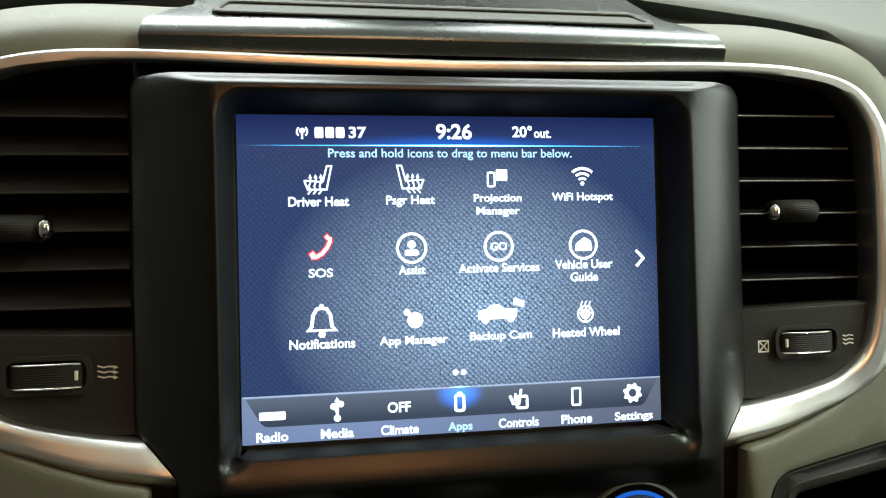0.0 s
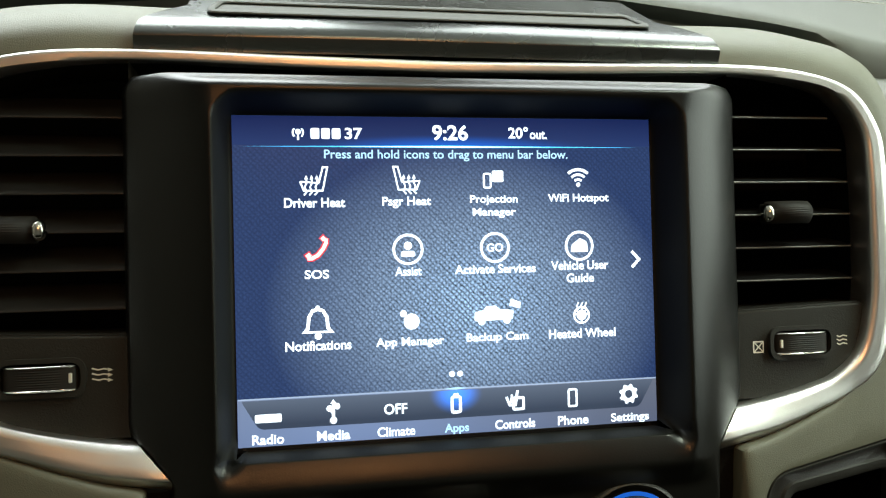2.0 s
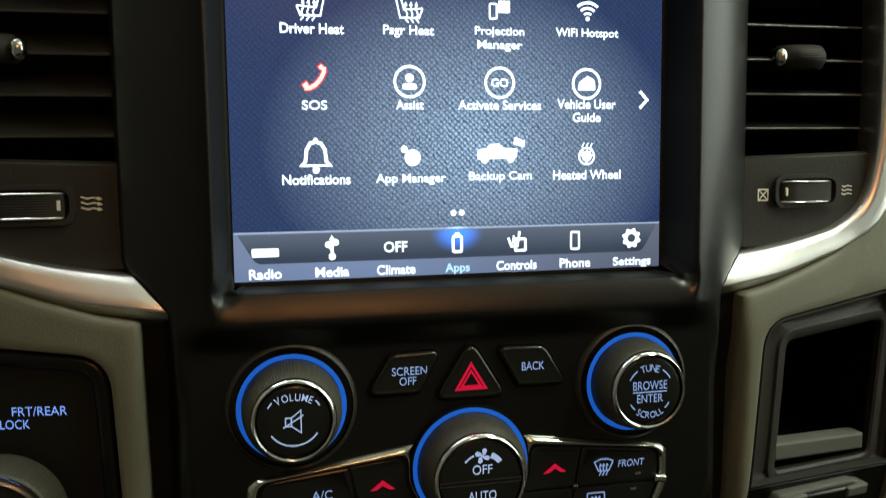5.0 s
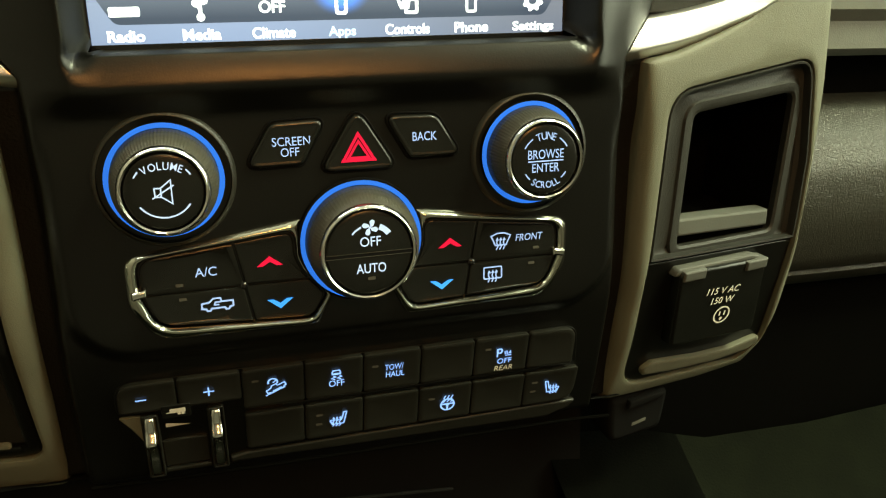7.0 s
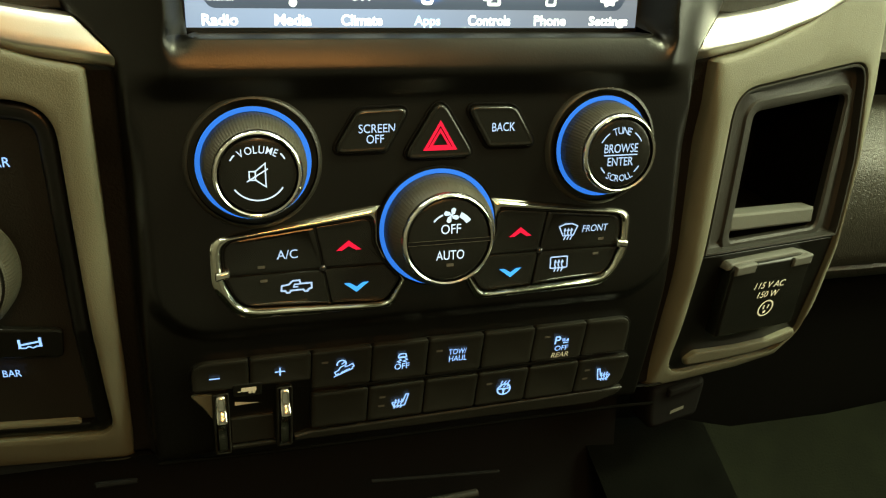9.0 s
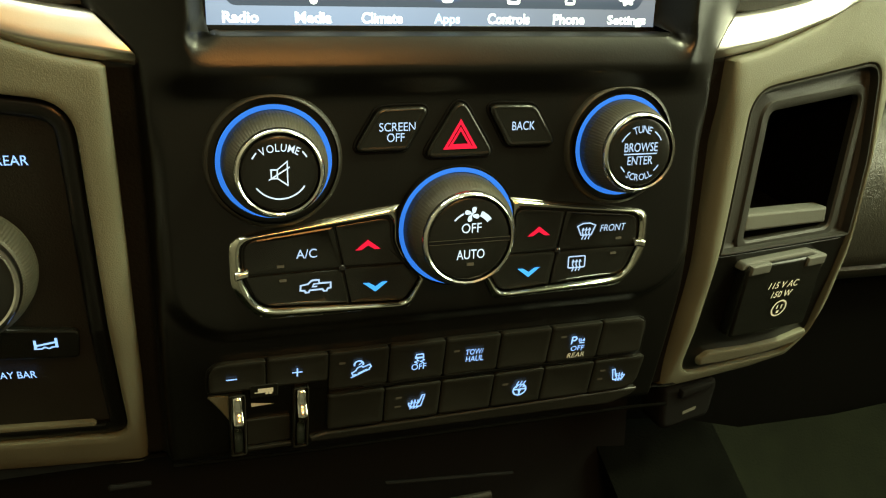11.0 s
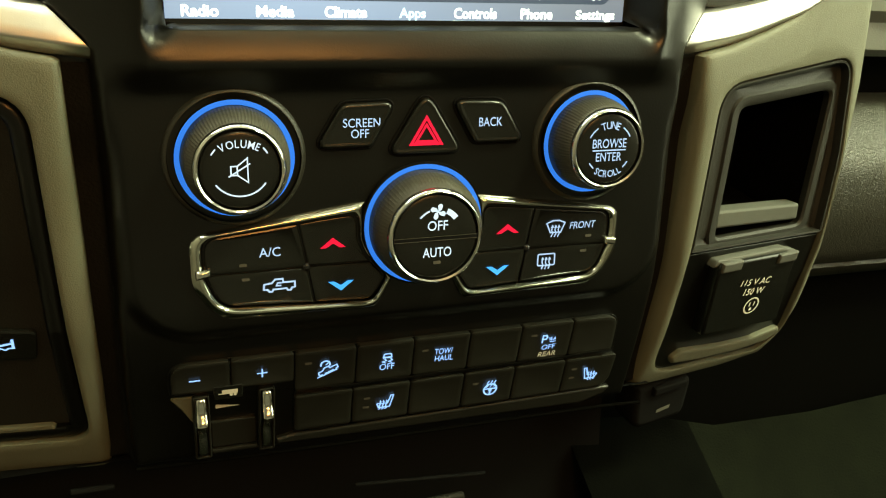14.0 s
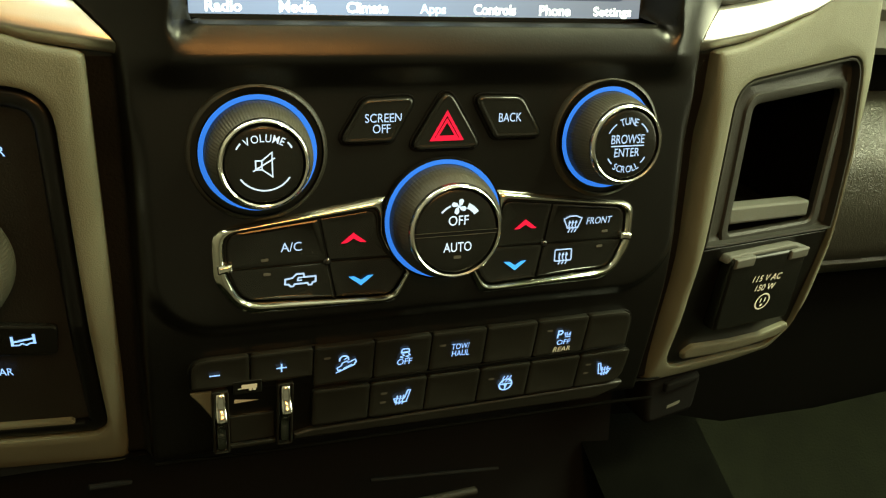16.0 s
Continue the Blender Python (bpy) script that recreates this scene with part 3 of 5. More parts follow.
tray_profile = [(0.020, 0.0885), (0.0056, 0.0888), (0.0051, 0.0900), (0.0043, 0.0920), (0.0035, 0.0942), (0.0034, 0.0950), (0.0040, 0.0963), (0.0048, 0.0980), (0.0059, 0.0996), (0.0072, 0.1010), (0.0087, 0.1022), (0.0125, 0.1046), (0.0190, 0.1084),
                (0.0300, 0.1146), (0.060, 0.1330), (0.080, 0.1360)]
tray_ends = [0.1203, 0.1206, 0.1210, 0.1211, 0.1211, 0.1210, 0.1208, 0.1205, 0.1201, 0.1196, 0.1190, 0.1174, 0.1128, 0.1036, 0.100, 0.100]
part("tray_shell", tray_loft(tray_profile, tray_ends), DARK_SILVER, tray, smooth=55)


def tray_face(x, z):
    """Depth of the tray's sloping top at height z."""
    return float(np.interp(z, [p[1] for p in tray_profile[9:]], [p[0] for p in tray_profile[9:]]))


rim_out = rounded([(-0.097, 0.1070), (0.097, 0.1070), (0.091, 0.1190), (-0.091, 0.1190)], 0.006, 6)
rim_in = inset(rim_out, 0.0030)
part("rubber_rim", frame_ring(rim_out, rim_in, -0.0042, 0.004, 0.0014, tray_face), RUBBER, tray, "grey rubber rim")
part("hollow", plate(inset(rim_out, 0.0025), -0.0016, 0.006, 0.0003, tray_face), RUBBER, tray, "grey rubber mat")

# ---------------- dashboard top, passenger side, cabin ----------------
def sheet(fn, us, vs):
    bm = bmesh.new()
    rows = [[bm.verts.new(fn(u, v)) for u in us] for v in vs]
    for a, b in zip(rows, rows[1:]):
        for i in range(len(us) - 1):
            bm.faces.new((a[i], a[i + 1], b[i + 1], b[i]))
    bmesh.ops.recalc_face_normals(bm, faces=bm.faces)
    return bm


def dash_top(u, v):
    """u across in metres, v from the front roll to the windscreen."""
    a = abs(u)
    drop = 0.10 * max(0.0, a - 0.10) + (1.1 * max(0.0, a - 0.17) ** 2 if a < 0.24 else 0.0054 + 0.05 * (a - 0.24))
    open_gap = 1.0 - smoothstep(0.212, 0.230, a)
    prof = [(0.080, 0.105 + 0.0270 * open_gap), (0.068, 0.118 + 0.0142 * open_gap), (0.063, 0.128 + 0.0052 * open_gap), (0.064, 0.1365), (0.072, 0.1425), (0.10, 0.1600), (0.25, 0.262), (0.50, 0.430)]
    y, z = prof[v]
    return (u, y, z - drop + 0.002)


dash = thing("dashboard_top", (0, 0.2, 0.2), "grey-green grained vinyl dashboard top", "dashboard", kind="structure")
part("top_pad", sheet(dash_top, list(np.linspace(-0.75, 0.75, 121)), range(8)), DASH, dash, smooth=60)
bm = bmesh.new()
bmesh.ops.create_grid(bm, x_segments=1, y_segments=1, size=1.0)
for v in bm.verts:
    v.co = (v.co.x * 0.75, 0.075 if v.co.y > 0 else 0.085, 0.121 if v.co.y > 0 else -0.62)
# backing sheet, coloured as the darkness seen through gaps in the trim
part("dash_core", bm, DEEP_SHADE, dash, smooth=0)

# seam with a line of stitches

def stitch(u):
    rings = []
    for k in range(6):
        x = u - 0.0019 + 0.00076 * k
        y = 0.1575 + (x - 0.2987) * 0.34
        z = 0.1600 + (y - 0.10) * 0.68 - 0.10 * (x - 0.10) - 0.0054 - 0.05 * (x - 0.24) + 0.0022
        rr = 0.0007 * math.sin(math.pi * (k + 0.4) / 5.8)
        rings.append([(x, y + rr * math.cos(2 * math.pi * q / 6), z + rr * math.sin(2 * math.pi * q / 6)) for q in range(6)])
    return loft(rings, cap_first=True, cap_last=True)


for i in range(32):
    part("stitch", stitch(0.258 + 0.0050 * i), THREAD, dash)

PLACE[0] = LOW
passenger = thing("passenger_dash_pad", (0.45, 0.06, -0.15), "black grained vinyl passenger knee pad below an open shelf", "dashboard", kind="structure")


def passenger_pad(u, v):
    prof = [(0.12, -0.104), (0.088, -0.106), (0.073, -0.112), (0.0605, -0.1235), (0.0525, -0.136), (0.0495, -0.147), (0.0570, -0.175), (0.0670, -0.196), (0.0710, -0.2045), (0.074, -0.2055), (0.073, -0.208), (0.080, -0.216), (0.14, -0.222)]
    y, z = prof[v]
    return (u, y + 0.02 * max(0, u - 0.3), z - 0.02 * (u - 0.25))


part("knee_pad", sheet(passenger_pad, list(np.linspace(0.205, 0.75, 30)), range(13)), VINYL, passenger, smooth=50)


def shelf(u, v):
    prof = [(0.085, 0.11), (0.060, 0.10), (0.050, 0.09), (0.048, 0.02), (0.052, -0.058), (0.058, -0.064), (0.058, -0.078), (0.064, -0.082), (0.10, -0.084)]
    y, z = prof[v]
    return (u, y + 0.02 * max(0, u - 0.3), z - 0.02 * (u - 0.25))


part("shelf_front", sheet(shelf, list(np.linspace(0.215, 0.75, 30)), range(9)), SHELF, passenger, smooth=40)
# dark sheet painted as the shade inside the open shelf
part("shelf_slot", sheet(lambda u, v: (u, 0.10, -0.08 - 0.03 * v), [0.2, 0.75], [0, 1]), SHADE_BLACK, passenger, smooth=0)
PLACE[0] = HERE


# ---------------- printed and lit marks ----------------
def ribbon(pts, w, closed=False):
    """Quads of a stroke of width w along points."""
    n = len(pts)
    left, right = [], []
    for i, p in enumerate(pts):
        p = Vector(p)
        prv = Vector(pts[i - 1]) if (i or closed) else None
        nxt = Vector(pts[(i + 1) % n]) if (i < n - 1 or closed) else None
        d0 = (p - prv).normalized() if prv is not None else (nxt - p).normalized()
        d1 = (nxt - p).normalized() if nxt is not None else d0
        n0, n1 = Vector((-d0.y, d0.x)), Vector((-d1.y, d1.x))
        m = n0 + n1
        m = m / max(0.45, m.length_squared / 2) if m.length > 0.05 else n0
        left.append(tuple(p + m * w / 2))
        right.append(tuple(p - m * w / 2))
    return [[left[i], right[i], right[(i + 1) % n], left[(i + 1) % n]] for i in range(n if closed else n - 1)]


def disc(cx, cz, r, seg=28):
    return [(cx + r * math.cos(2 * math.pi * k / seg), cz + r * math.sin(2 * math.pi * k / seg)) for k in range(seg)]


def arc(cx, cz, r, a0, a1, seg=18):
    return [(cx + r * math.cos(radians(a0 + (a1 - a0) * k / seg)), cz + r * math.sin(radians(a0 + (a1 - a0) * k / seg))) for k in range(seg + 1)]


def placed(shapes, cx, cz, scale=0.001, turn=0.0, flip=1):
    c, s = math.cos(radians(turn)), math.sin(radians(turn))
    return [[(cx + scale * (flip * u * c - v * s), cz + scale * (flip * u * s + v * c)) for u, v in sh] for sh in shapes]


def mark(name, shapes, mat, parent, face=flat, off=0.0, label=""):
    """Thin raised print: polygons on the surface face(x, z) + off."""
    bm = bmesh.new()
    for sh in shapes:
        if area2(list(sh)) < 0:
            sh = sh[::-1]
        try:
            bm.faces.new([bm.verts.new((x, face(x, z) + off, z)) for x, z in sh])
        except ValueError:
            pass
    bmesh.ops.triangulate(bm, faces=[f for f in bm.faces if len(f.verts) > 4])
    return part(name, bm, mat, parent, label, smooth=0)


def letters(body, thicken=0.0):
    """Triangles of a text as outlines in (u, v), with their bounds."""
    cu = bpy.data.curves.new("letters", "FONT")
    cu.body, cu.size, cu.offset, cu.resolution_u = body, 1.0, thicken, 4
    ob = new("letters", cu)
    bpy.context.view_layer.update()
    me = bpy.data.meshes.new_from_object(ob.evaluated_get(bpy.context.evaluated_depsgraph_get()))
    bpy.data.objects.remove(ob)
    tris = [[tuple(me.vertices[i].co.xy) for i in p.vertices] for p in me.polygons]
    us = [v.co.x for v in me.vertices]
    vs = [v.co.y for v in me.vertices]
    box = (min(us), max(us), min(vs), max(vs))
    bpy.data.meshes.remove(me)
    bpy.data.curves.remove(cu)
    return tris, box


def writing(body, cx, cz, w, h, mat, parent, face=flat, off=0.0, thicken=0.004, name="lettering", slant=0.0, turn=0.0):
    tris, (u0, u1, v0, v1) = letters(body, thicken)
    su, sv = w / (u1 - u0), h / (v1 - v0)
    c, s = math.cos(radians(turn)), math.sin(radians(turn))
    out = []
    for t in tris:
        pts = []
        for u, v in t:
            a, b = (u - (u0 + u1) / 2) * su, (v - (v0 + v1) / 2) * sv
            a += slant * b
            pts.append((cx + a * c - b * s, cz + a * s + b * c))
        out.append(pts)
    return mark(name, out, mat, parent, face, off)


def arc_writing(body, cx, cz, r, a0, a1, h, mat, parent, off, inward=False):
    """Letters set on a circle from angle a0 to a1 (degrees)."""
    out = []
    widths = []
    for ch in body:
        _, (u0, u1, _, _) = letters(ch)
        widths.append(u1 - u0 + 0.10)
    total, run = sum(widths), 0.0
    for ch, wd in zip(body, widths):
        a = a0 + (a1 - a0) * (run + wd / 2) / total
        run += wd
        tris, (u0, u1, v0, v1) = letters(ch, 0.004)
        k = h / 0.70
        turn = a - 90 if not inward else a + 90
        x, z = cx + r * math.cos(radians(a)), cz + r * math.sin(radians(a))
        out += placed([[((u - (u0 + u1) / 2) * k * 860, (v - 0.35) * k * 1000) for u, v in t] for t in tris], x, z, 0.001, turn)
    return mark("lettering", out, mat, parent, flat, off)


# ---- symbols, in millimetres round their middle ----
def seat_symbol(k=1.0):
    s = ribbon([(2.0, -0.9), (3.7, 5.3), (5.5, 5.3), (3.5, -4.0), (-3.9, -4.0), (-5.3, -0.4)], 0.85 * k) + ribbon([(-5.3, -0.4), (2.2, -1.0)], 0.75 * k)
    for u in (-3.0, -0.9, 1.2):
        s += ribbon([(u - 0.9, -5.8), (u + 0.2, -4.6), (u - 0.5, -2.6), (u + 0.3, -0.8), (u + 0.1, 0.8)], 0.75 * k) + [[(u - 0.7, 0.5), (u + 0.9, 0.5), (u + 0.1, 2.2)]]
    return s


def wheel_symbol():
    s = ribbon(disc(0, -0.8, 3.3, 32), 0.8, True) + [disc(0, -1.0, 0.9, 12)] + ribbon([(-3.2, -0.4), (3.2, -0.4)], 0.8) + ribbon([(0, -1), (0, -4)], 0.9)
    for u in (-1.8, 0, 1.8):
        s += ribbon([(u - 0.4, 0.6), (u + 0.4, 1.8), (u - 0.2, 3.0), (u + 0.6, 4.6)], 0.6)
    return s


def pickup_symbol(w=0.7):
    body = [(-6, -1.4), (-5.8, 0.6), (-3, 1.0), (-1.6, 2.4), (1.2, 2.4), (1.4, 1.0), (5.8, 1.0), (5.8, -1.2), (4.6, -1.4), (4.2, -2.3), (3.0, -2.3), (2.6, -1.5), (-2.4, -1.6), (-2.8, -2.4), (-4.0, -2.4), (-4.4, -1.6)]
    return ribbon(body, w, True)


def chevron_up(w=5.1, h=2.0, t=1.0):
    return [[(-w, -h), (0, h), (0, h - 2.2 * t * 1.05)], [(-w, -h), (0, h - 2.2 * t * 1.05), (-w + 2.4, -h)][::-1], [(w, -h), (0, h - 2.2 * t * 1.05), (0, h)], [(w, -h), (w - 2.4, -h), (0, h - 2.2 * t * 1.05)]]


def arrows(us, v0, v1, w=0.55):
    s = []
    for u in us:
        s += ribbon([(u - 0.5, v0), (u + 0.3, v0 + (v1 - v0) * 0.33), (u - 0.3, v0 + (v1 - v0) * 0.6), (u, v1 - 0.6)], w)
        s += [[(u - 0.8, v1 - 1.0), (u + 0.8, v1 - 1.0), (u, v1 + 0.4)]]
    return s


# ---------------- what the touchscreen shows ----------------
screen = display
Y = 0.0006
status_bar = part("status_bar", box_plate(-0.0854, 0.0854, 0.0526, 0.0639, 0.0007, 0.0002), screen_light("display_dark_blue", (0.026, 0.046, 0.150), (0.010, 0.019, 0.088), 0.0526, 0.0639, (0.0, 0.09, 0.50), (0.0, 0.0523), (0.060, 0.0050)), screen)
mark("glow_line", [[(-0.083, 0.0521), (0.0, 0.0516), (0.080, 0.0521), (0.0, 0.0527)]], glowing("display_cyan_line", (0.10, 0.50, 1.0), 1.6), screen, off=Y)
mark("glow_line", [[(-0.045, 0.0521), (0.0, 0.0518), (0.042, 0.0521), (0.0, 0.0524)]], SCREEN_WHITE, screen, off=Y - 0.0001)
sb = lambda body, cx, cz, w, h, mat=SCREEN_WHITE, th=0.026: writing(body, cx, cz, w, h, mat, screen, off=Y, thicken=th)
mark("station_bars", [rounded([(x, 0.0550), (x + 0.0034, 0.0550), (x + 0.0034, 0.0593), (x, 0.0593)], 0.0008, 3) for x in (-0.0558, -0.0517, -0.0476)], SCREEN_WHITE, screen, off=Y)
mark("antenna_symbol", placed(ribbon(arc(0, 0.5, 2.0, 130, 230, 8), 0.7) + ribbon(arc(0, 0.5, 2.0, -50, 50, 8), 0.7) + [disc(0, 0.8, 1.1, 14)] + ribbon([(0, 0), (0, -2.4)], 0.8), -0.0606, 0.0570), SCREEN_WHITE, screen, off=Y)
sb("37", -0.0391, 0.0572, 0.0069, 0.0046)
sb("9:26", -0.0004, 0.0578, 0.0147, 0.0064)
sb("20°", 0.0280, 0.0580, 0.0084, 0.0048)
sb("out.", 0.0366, 0.0571, 0.0074, 0.0034)
sb("Press and hold icons to drag to menu bar below.", -0.0009, 0.0486, 0.0998, 0.0046, SCREEN_CYAN, 0.016)
for body, cx, cz, w, h in (("Driver Heat", -0.0547, 0.0302, 0.0235, 0.0038), ("Psgr Heat", -0.0186, 0.0300, 0.0196, 0.0046), ("Projection", 0.0171, 0.0306, 0.0200, 0.0042), ("Manager", 0.0172, 0.0254, 0.0182, 0.0042),
                           ("WiFi Hotspot", 0.0532, 0.0308, 0.0265, 0.0043), ("SOS", -0.0545, 0.0024, 0.0094, 0.0035), ("Assist", -0.0186, 0.0027, 0.0108, 0.0036), ("Activate Services", 0.0171, 0.0028, 0.0338, 0.0037),
                           ("Vehicle User", 0.0531, 0.0034, 0.0250, 0.0038), ("Guide", 0.0531, -0.0018, 0.0120, 0.0038), ("Notifications", -0.0544, -0.0251, 0.0254, 0.0039), ("App Manager", -0.0185, -0.0255, 0.0274, 0.0044),
                           ("Backup Cam", 0.0172, -0.0250, 0.0258, 0.0044), ("Heated Wheel", 0.0534, -0.0246, 0.0290, 0.0038)):
    sb(body, cx, cz, w, h)
sym = lambda name, shapes, cx, cz, mat=SCREEN_WHITE, s=0.001, flip=1: mark(name, placed(shapes, cx, cz, s, 0, flip), mat, screen, off=Y)
sym("seat_symbol", seat_symbol(0.85), -0.0550, 0.0388, s=0.00098)
sym("seat_symbol", seat_symbol(0.85), -0.0184, 0.0390, s=0.00098, flip=-1)
sym("projection_symbol", [rounded([(-0.6, -1.2), (4.2, -1.2), (4.2, 3.5), (-0.6, 3.5)], 0.6, 3)] + ribbon(rounded([(-4, -3.4), (-1.2, -3.4), (-1.2, 2.2), (-4, 2.2)], 0.6, 3), 0.8, True), 0.0171, 0.0391)
sym("wifi_symbol", ribbon(arc(0, -3.0, 6.4, 48, 132), 1.2) + ribbon(arc(0, -3.0, 4.3, 48, 132), 1.1) + ribbon(arc(0, -3.0, 2.3, 48, 132), 1.0) + [disc(0, -2.8, 0.9, 14)], 0.0533, 0.0395)
handset = [(-3.9, -4.2), (-2.0, -4.2), (0.4, -2.9), (2.5, -0.4), (3.7, 2.0), (3.7, 3.9)]
mouth, ear = [(-4.6, -3.9), (-2.3, -2.2)], [(1.7, 3.0), (3.5, 4.7)]
sym("phone_symbol", ribbon(handset, 2.6) + ribbon(mouth, 2.7) + ribbon(ear, 2.7), -0.0543, 0.0126, SCREEN_RED, 0.00096)
Y -= 0.00008
sym("phone_shine", ribbon(handset, 1.6) + ribbon([(-4.3, -3.7), (-2.6, -2.4)], 1.7) + ribbon([(2.0, 3.2), (3.3, 4.4)], 1.7), -0.0543, 0.0126, SCREEN_PINK, 0.00096)
Y += 0.00008
for cx in (-0.0186, 0.0170, 0.0530):
    sym("ring_symbol", ribbon(disc(0, 0, 5.7, 40), 1.1, True), cx, 0.0114)
sym("assist_symbol", [disc(0, 1.4, 1.7, 18), rounded([(-3.1, -3.0), (3.1, -3.0), (2.6, -0.6), (-2.6, -0.6)], 0.9, 3)], -0.0186, 0.0114)
sb("GO", 0.0170, 0.0114, 0.0070, 0.0034, th=0.03)
sym("guide_symbol", [rounded([(-3.9, -2.6), (3.9, -2.6), (3.4, 1.6), (0.4, 3.2), (-3.2, 0.6)], 0.8, 3)], 0.0530, 0.0114)
sym("chevron", ribbon([(-1.7, 3.4), (1.5, 0), (-1.7, -3.4)], 1.3), 0.0777, 0.0053)
sym("bell_symbol", ribbon([(-5.3, -3.6), (-3.9, -2.2), (-3.4, 2.2), (-2.0, 4.6), (0, 5.2), (2.0, 4.6), (3.4, 2.2), (3.9, -2.2), (5.3, -3.6)], 1.4, True) + [disc(0, -5.2, 1.4, 14), disc(0, 5.8, 0.9, 12)], -0.0545, -0.0163)
sym("apps_symbol", [disc(0.6, -0.8, 3.2, 22), disc(-2.6, 2.4, 1.4, 14)], -0.0184, -0.0164)
sym("truck_symbol", [rounded([(-9.4, -3.6), (6.6, -3.2), (7.2, 0.6), (1.4, 1.0), (-0.6, 2.6), (-4.4, 2.4), (-5.6, 0.8), (-9.2, 0.2)], 0.8, 3), disc(-6.4, -3.6, 1.6, 14), disc(4.2, -3.4, 1.6, 14), [(5.2, 2.4), (9.8, 1.0), (10.2, 3.6), (6.0, 5.2)]], 0.0171, -0.0146)
sym("wheel_symbol", wheel_symbol() + [disc(0, -0.8, 2.2, 20)], 0.0532, -0.0164, s=0.00098)
sym("page_dot", [disc(0, 0, 1.2, 16)], -0.0020, -0.0387)
sym("page_dot", [disc(0, 0, 1.2, 16)], 0.0013, -0.0387)
part("menu_bar", box_plate(-0.0854, 0.0854, -0.0638, -0.0444, 0.0007, 0.0002), screen_light("display_grey_blue", (0.105, 0.125, 0.20), (0.15, 0.165, 0.22), -0.0638, -0.0444, (0.08, 0.125, 0.25), (-0.045, -0.054), (0.125, 0.06)), screen)
mark("menu_tray", [rounded([(-0.0840, -0.0452), (-0.0775, -0.0562), (0.0775, -0.0562), (0.0840, -0.0452)], [0.0005, 0.004, 0.004, 0.0005], 4)], screen_light("display_black_blue", (0.034, 0.048, 0.085), (0.115, 0.14, 0.20), -0.0545, -0.0450, (0.02, 0.30, 1.5), (-0.0006, -0.0466), (0.0115, 0.0085)), screen, off=0.00065)
mark("menu_edge", ribbon([(-0.0852, -0.0446), (0.0852, -0.0446)], 0.0006), glowing("display_pale_blue", (0.40, 0.48, 0.66), 1.0), screen, off=0.00062)
mark("glow_line", [[(-0.0055, -0.0445), (-0.0005, -0.0450), (0.0045, -0.0445), (-0.0005, -0.0440)]], SCREEN_CYAN, screen, off=0.00055)
Y = 0.00050
sym("radio_symbol", [rounded([(-5, -1.6), (5, -1.6), (5, 1.6), (-5, 1.6)], 0.7, 3)], -0.0740, -0.0520)
sym("media_symbol", ribbon([(0, -3.6), (0, 3.6)], 1.2) + [disc(0, -3.4, 1.4, 14), disc(-1.4, 1.2, 1.3, 12), disc(1.4, 2.0, 1.3, 12), [(-1.2, 3.0), (1.2, 3.0), (0, 4.8)]] + ribbon([(-1.4, 1.2), (0, -1)], 1.0), -0.0493, -0.0508)
sb("OFF", -0.0250, -0.0512, 0.0092, 0.0042)
sym("apps_symbol", ribbon(rounded([(-1.7, -3.5), (1.7, -3.5), (1.7, 2.6), (-1.7, 2.6)], 0.9, 3), 1.2, True) + [rounded([(-1.2, 2.6), (1.2, 2.6), (1.0, 4.0), (-1.0, 4.0)], 0.4, 3)], -0.0006, -0.0504)
sym("controls_symbol", ribbon([(-3.6, 1.4), (-2.2, -2.0), (0.2, -2.0), (1.2, 3.8)], 1.1) + ribbon(rounded([(-0.6, -3.8), (3.6, -3.8), (3.6, 0.8), (-0.6, 0.8)], 0.5, 3), 1.1, True) + ribbon([(-1.6, -1), (-1.2, 2.2)], 0.9), 0.0237, -0.0504)
sym("phone_symbol", ribbon(rounded([(-1.7, -3.4), (1.7, -3.4), (1.7, 3.4), (-1.7, 3.4)], 0.6, 3), 0.9, True), 0.0483, -0.0509)
gear = []
for k in range(32):
    rr = 4.2 if (k // 2) % 2 else 3.4
    gear.append((rr * math.cos(2 * math.pi * k / 32), rr * math.sin(2 * math.pi * k / 32)))
hole = [(1.7 * math.cos(2 * math.pi * k / 32), 1.7 * math.sin(2 * math.pi * k / 32)) for k in range(32)]
sym("gear_symbol", [[gear[k], gear[(k + 1) % 32], hole[(k + 1) % 32], hole[k]] for k in range(32)], 0.0729, -0.0507)
for body, cx, w, mat in (("Radio", -0.0742, 0.0120, SCREEN_WHITE), ("Media", -0.0494, 0.0128, SCREEN_WHITE), ("Climate", -0.0249, 0.0150, SCREEN_WHITE), ("Apps", -0.0006, 0.0100, SCREEN_CYAN),
                         ("Controls", 0.0236, 0.0168, SCREEN_WHITE), ("Phone", 0.0483, 0.0132, SCREEN_WHITE), ("Settings", 0.0732, 0.0168, SCREEN_WHITE)):
    low = 0.0006 if body in ("Apps", "Settings") else 0.0
    sb(body, cx, -0.0600 - low, w, 0.0038 + 2 * low * 0.6, mat)

PLACE[0] = LOW
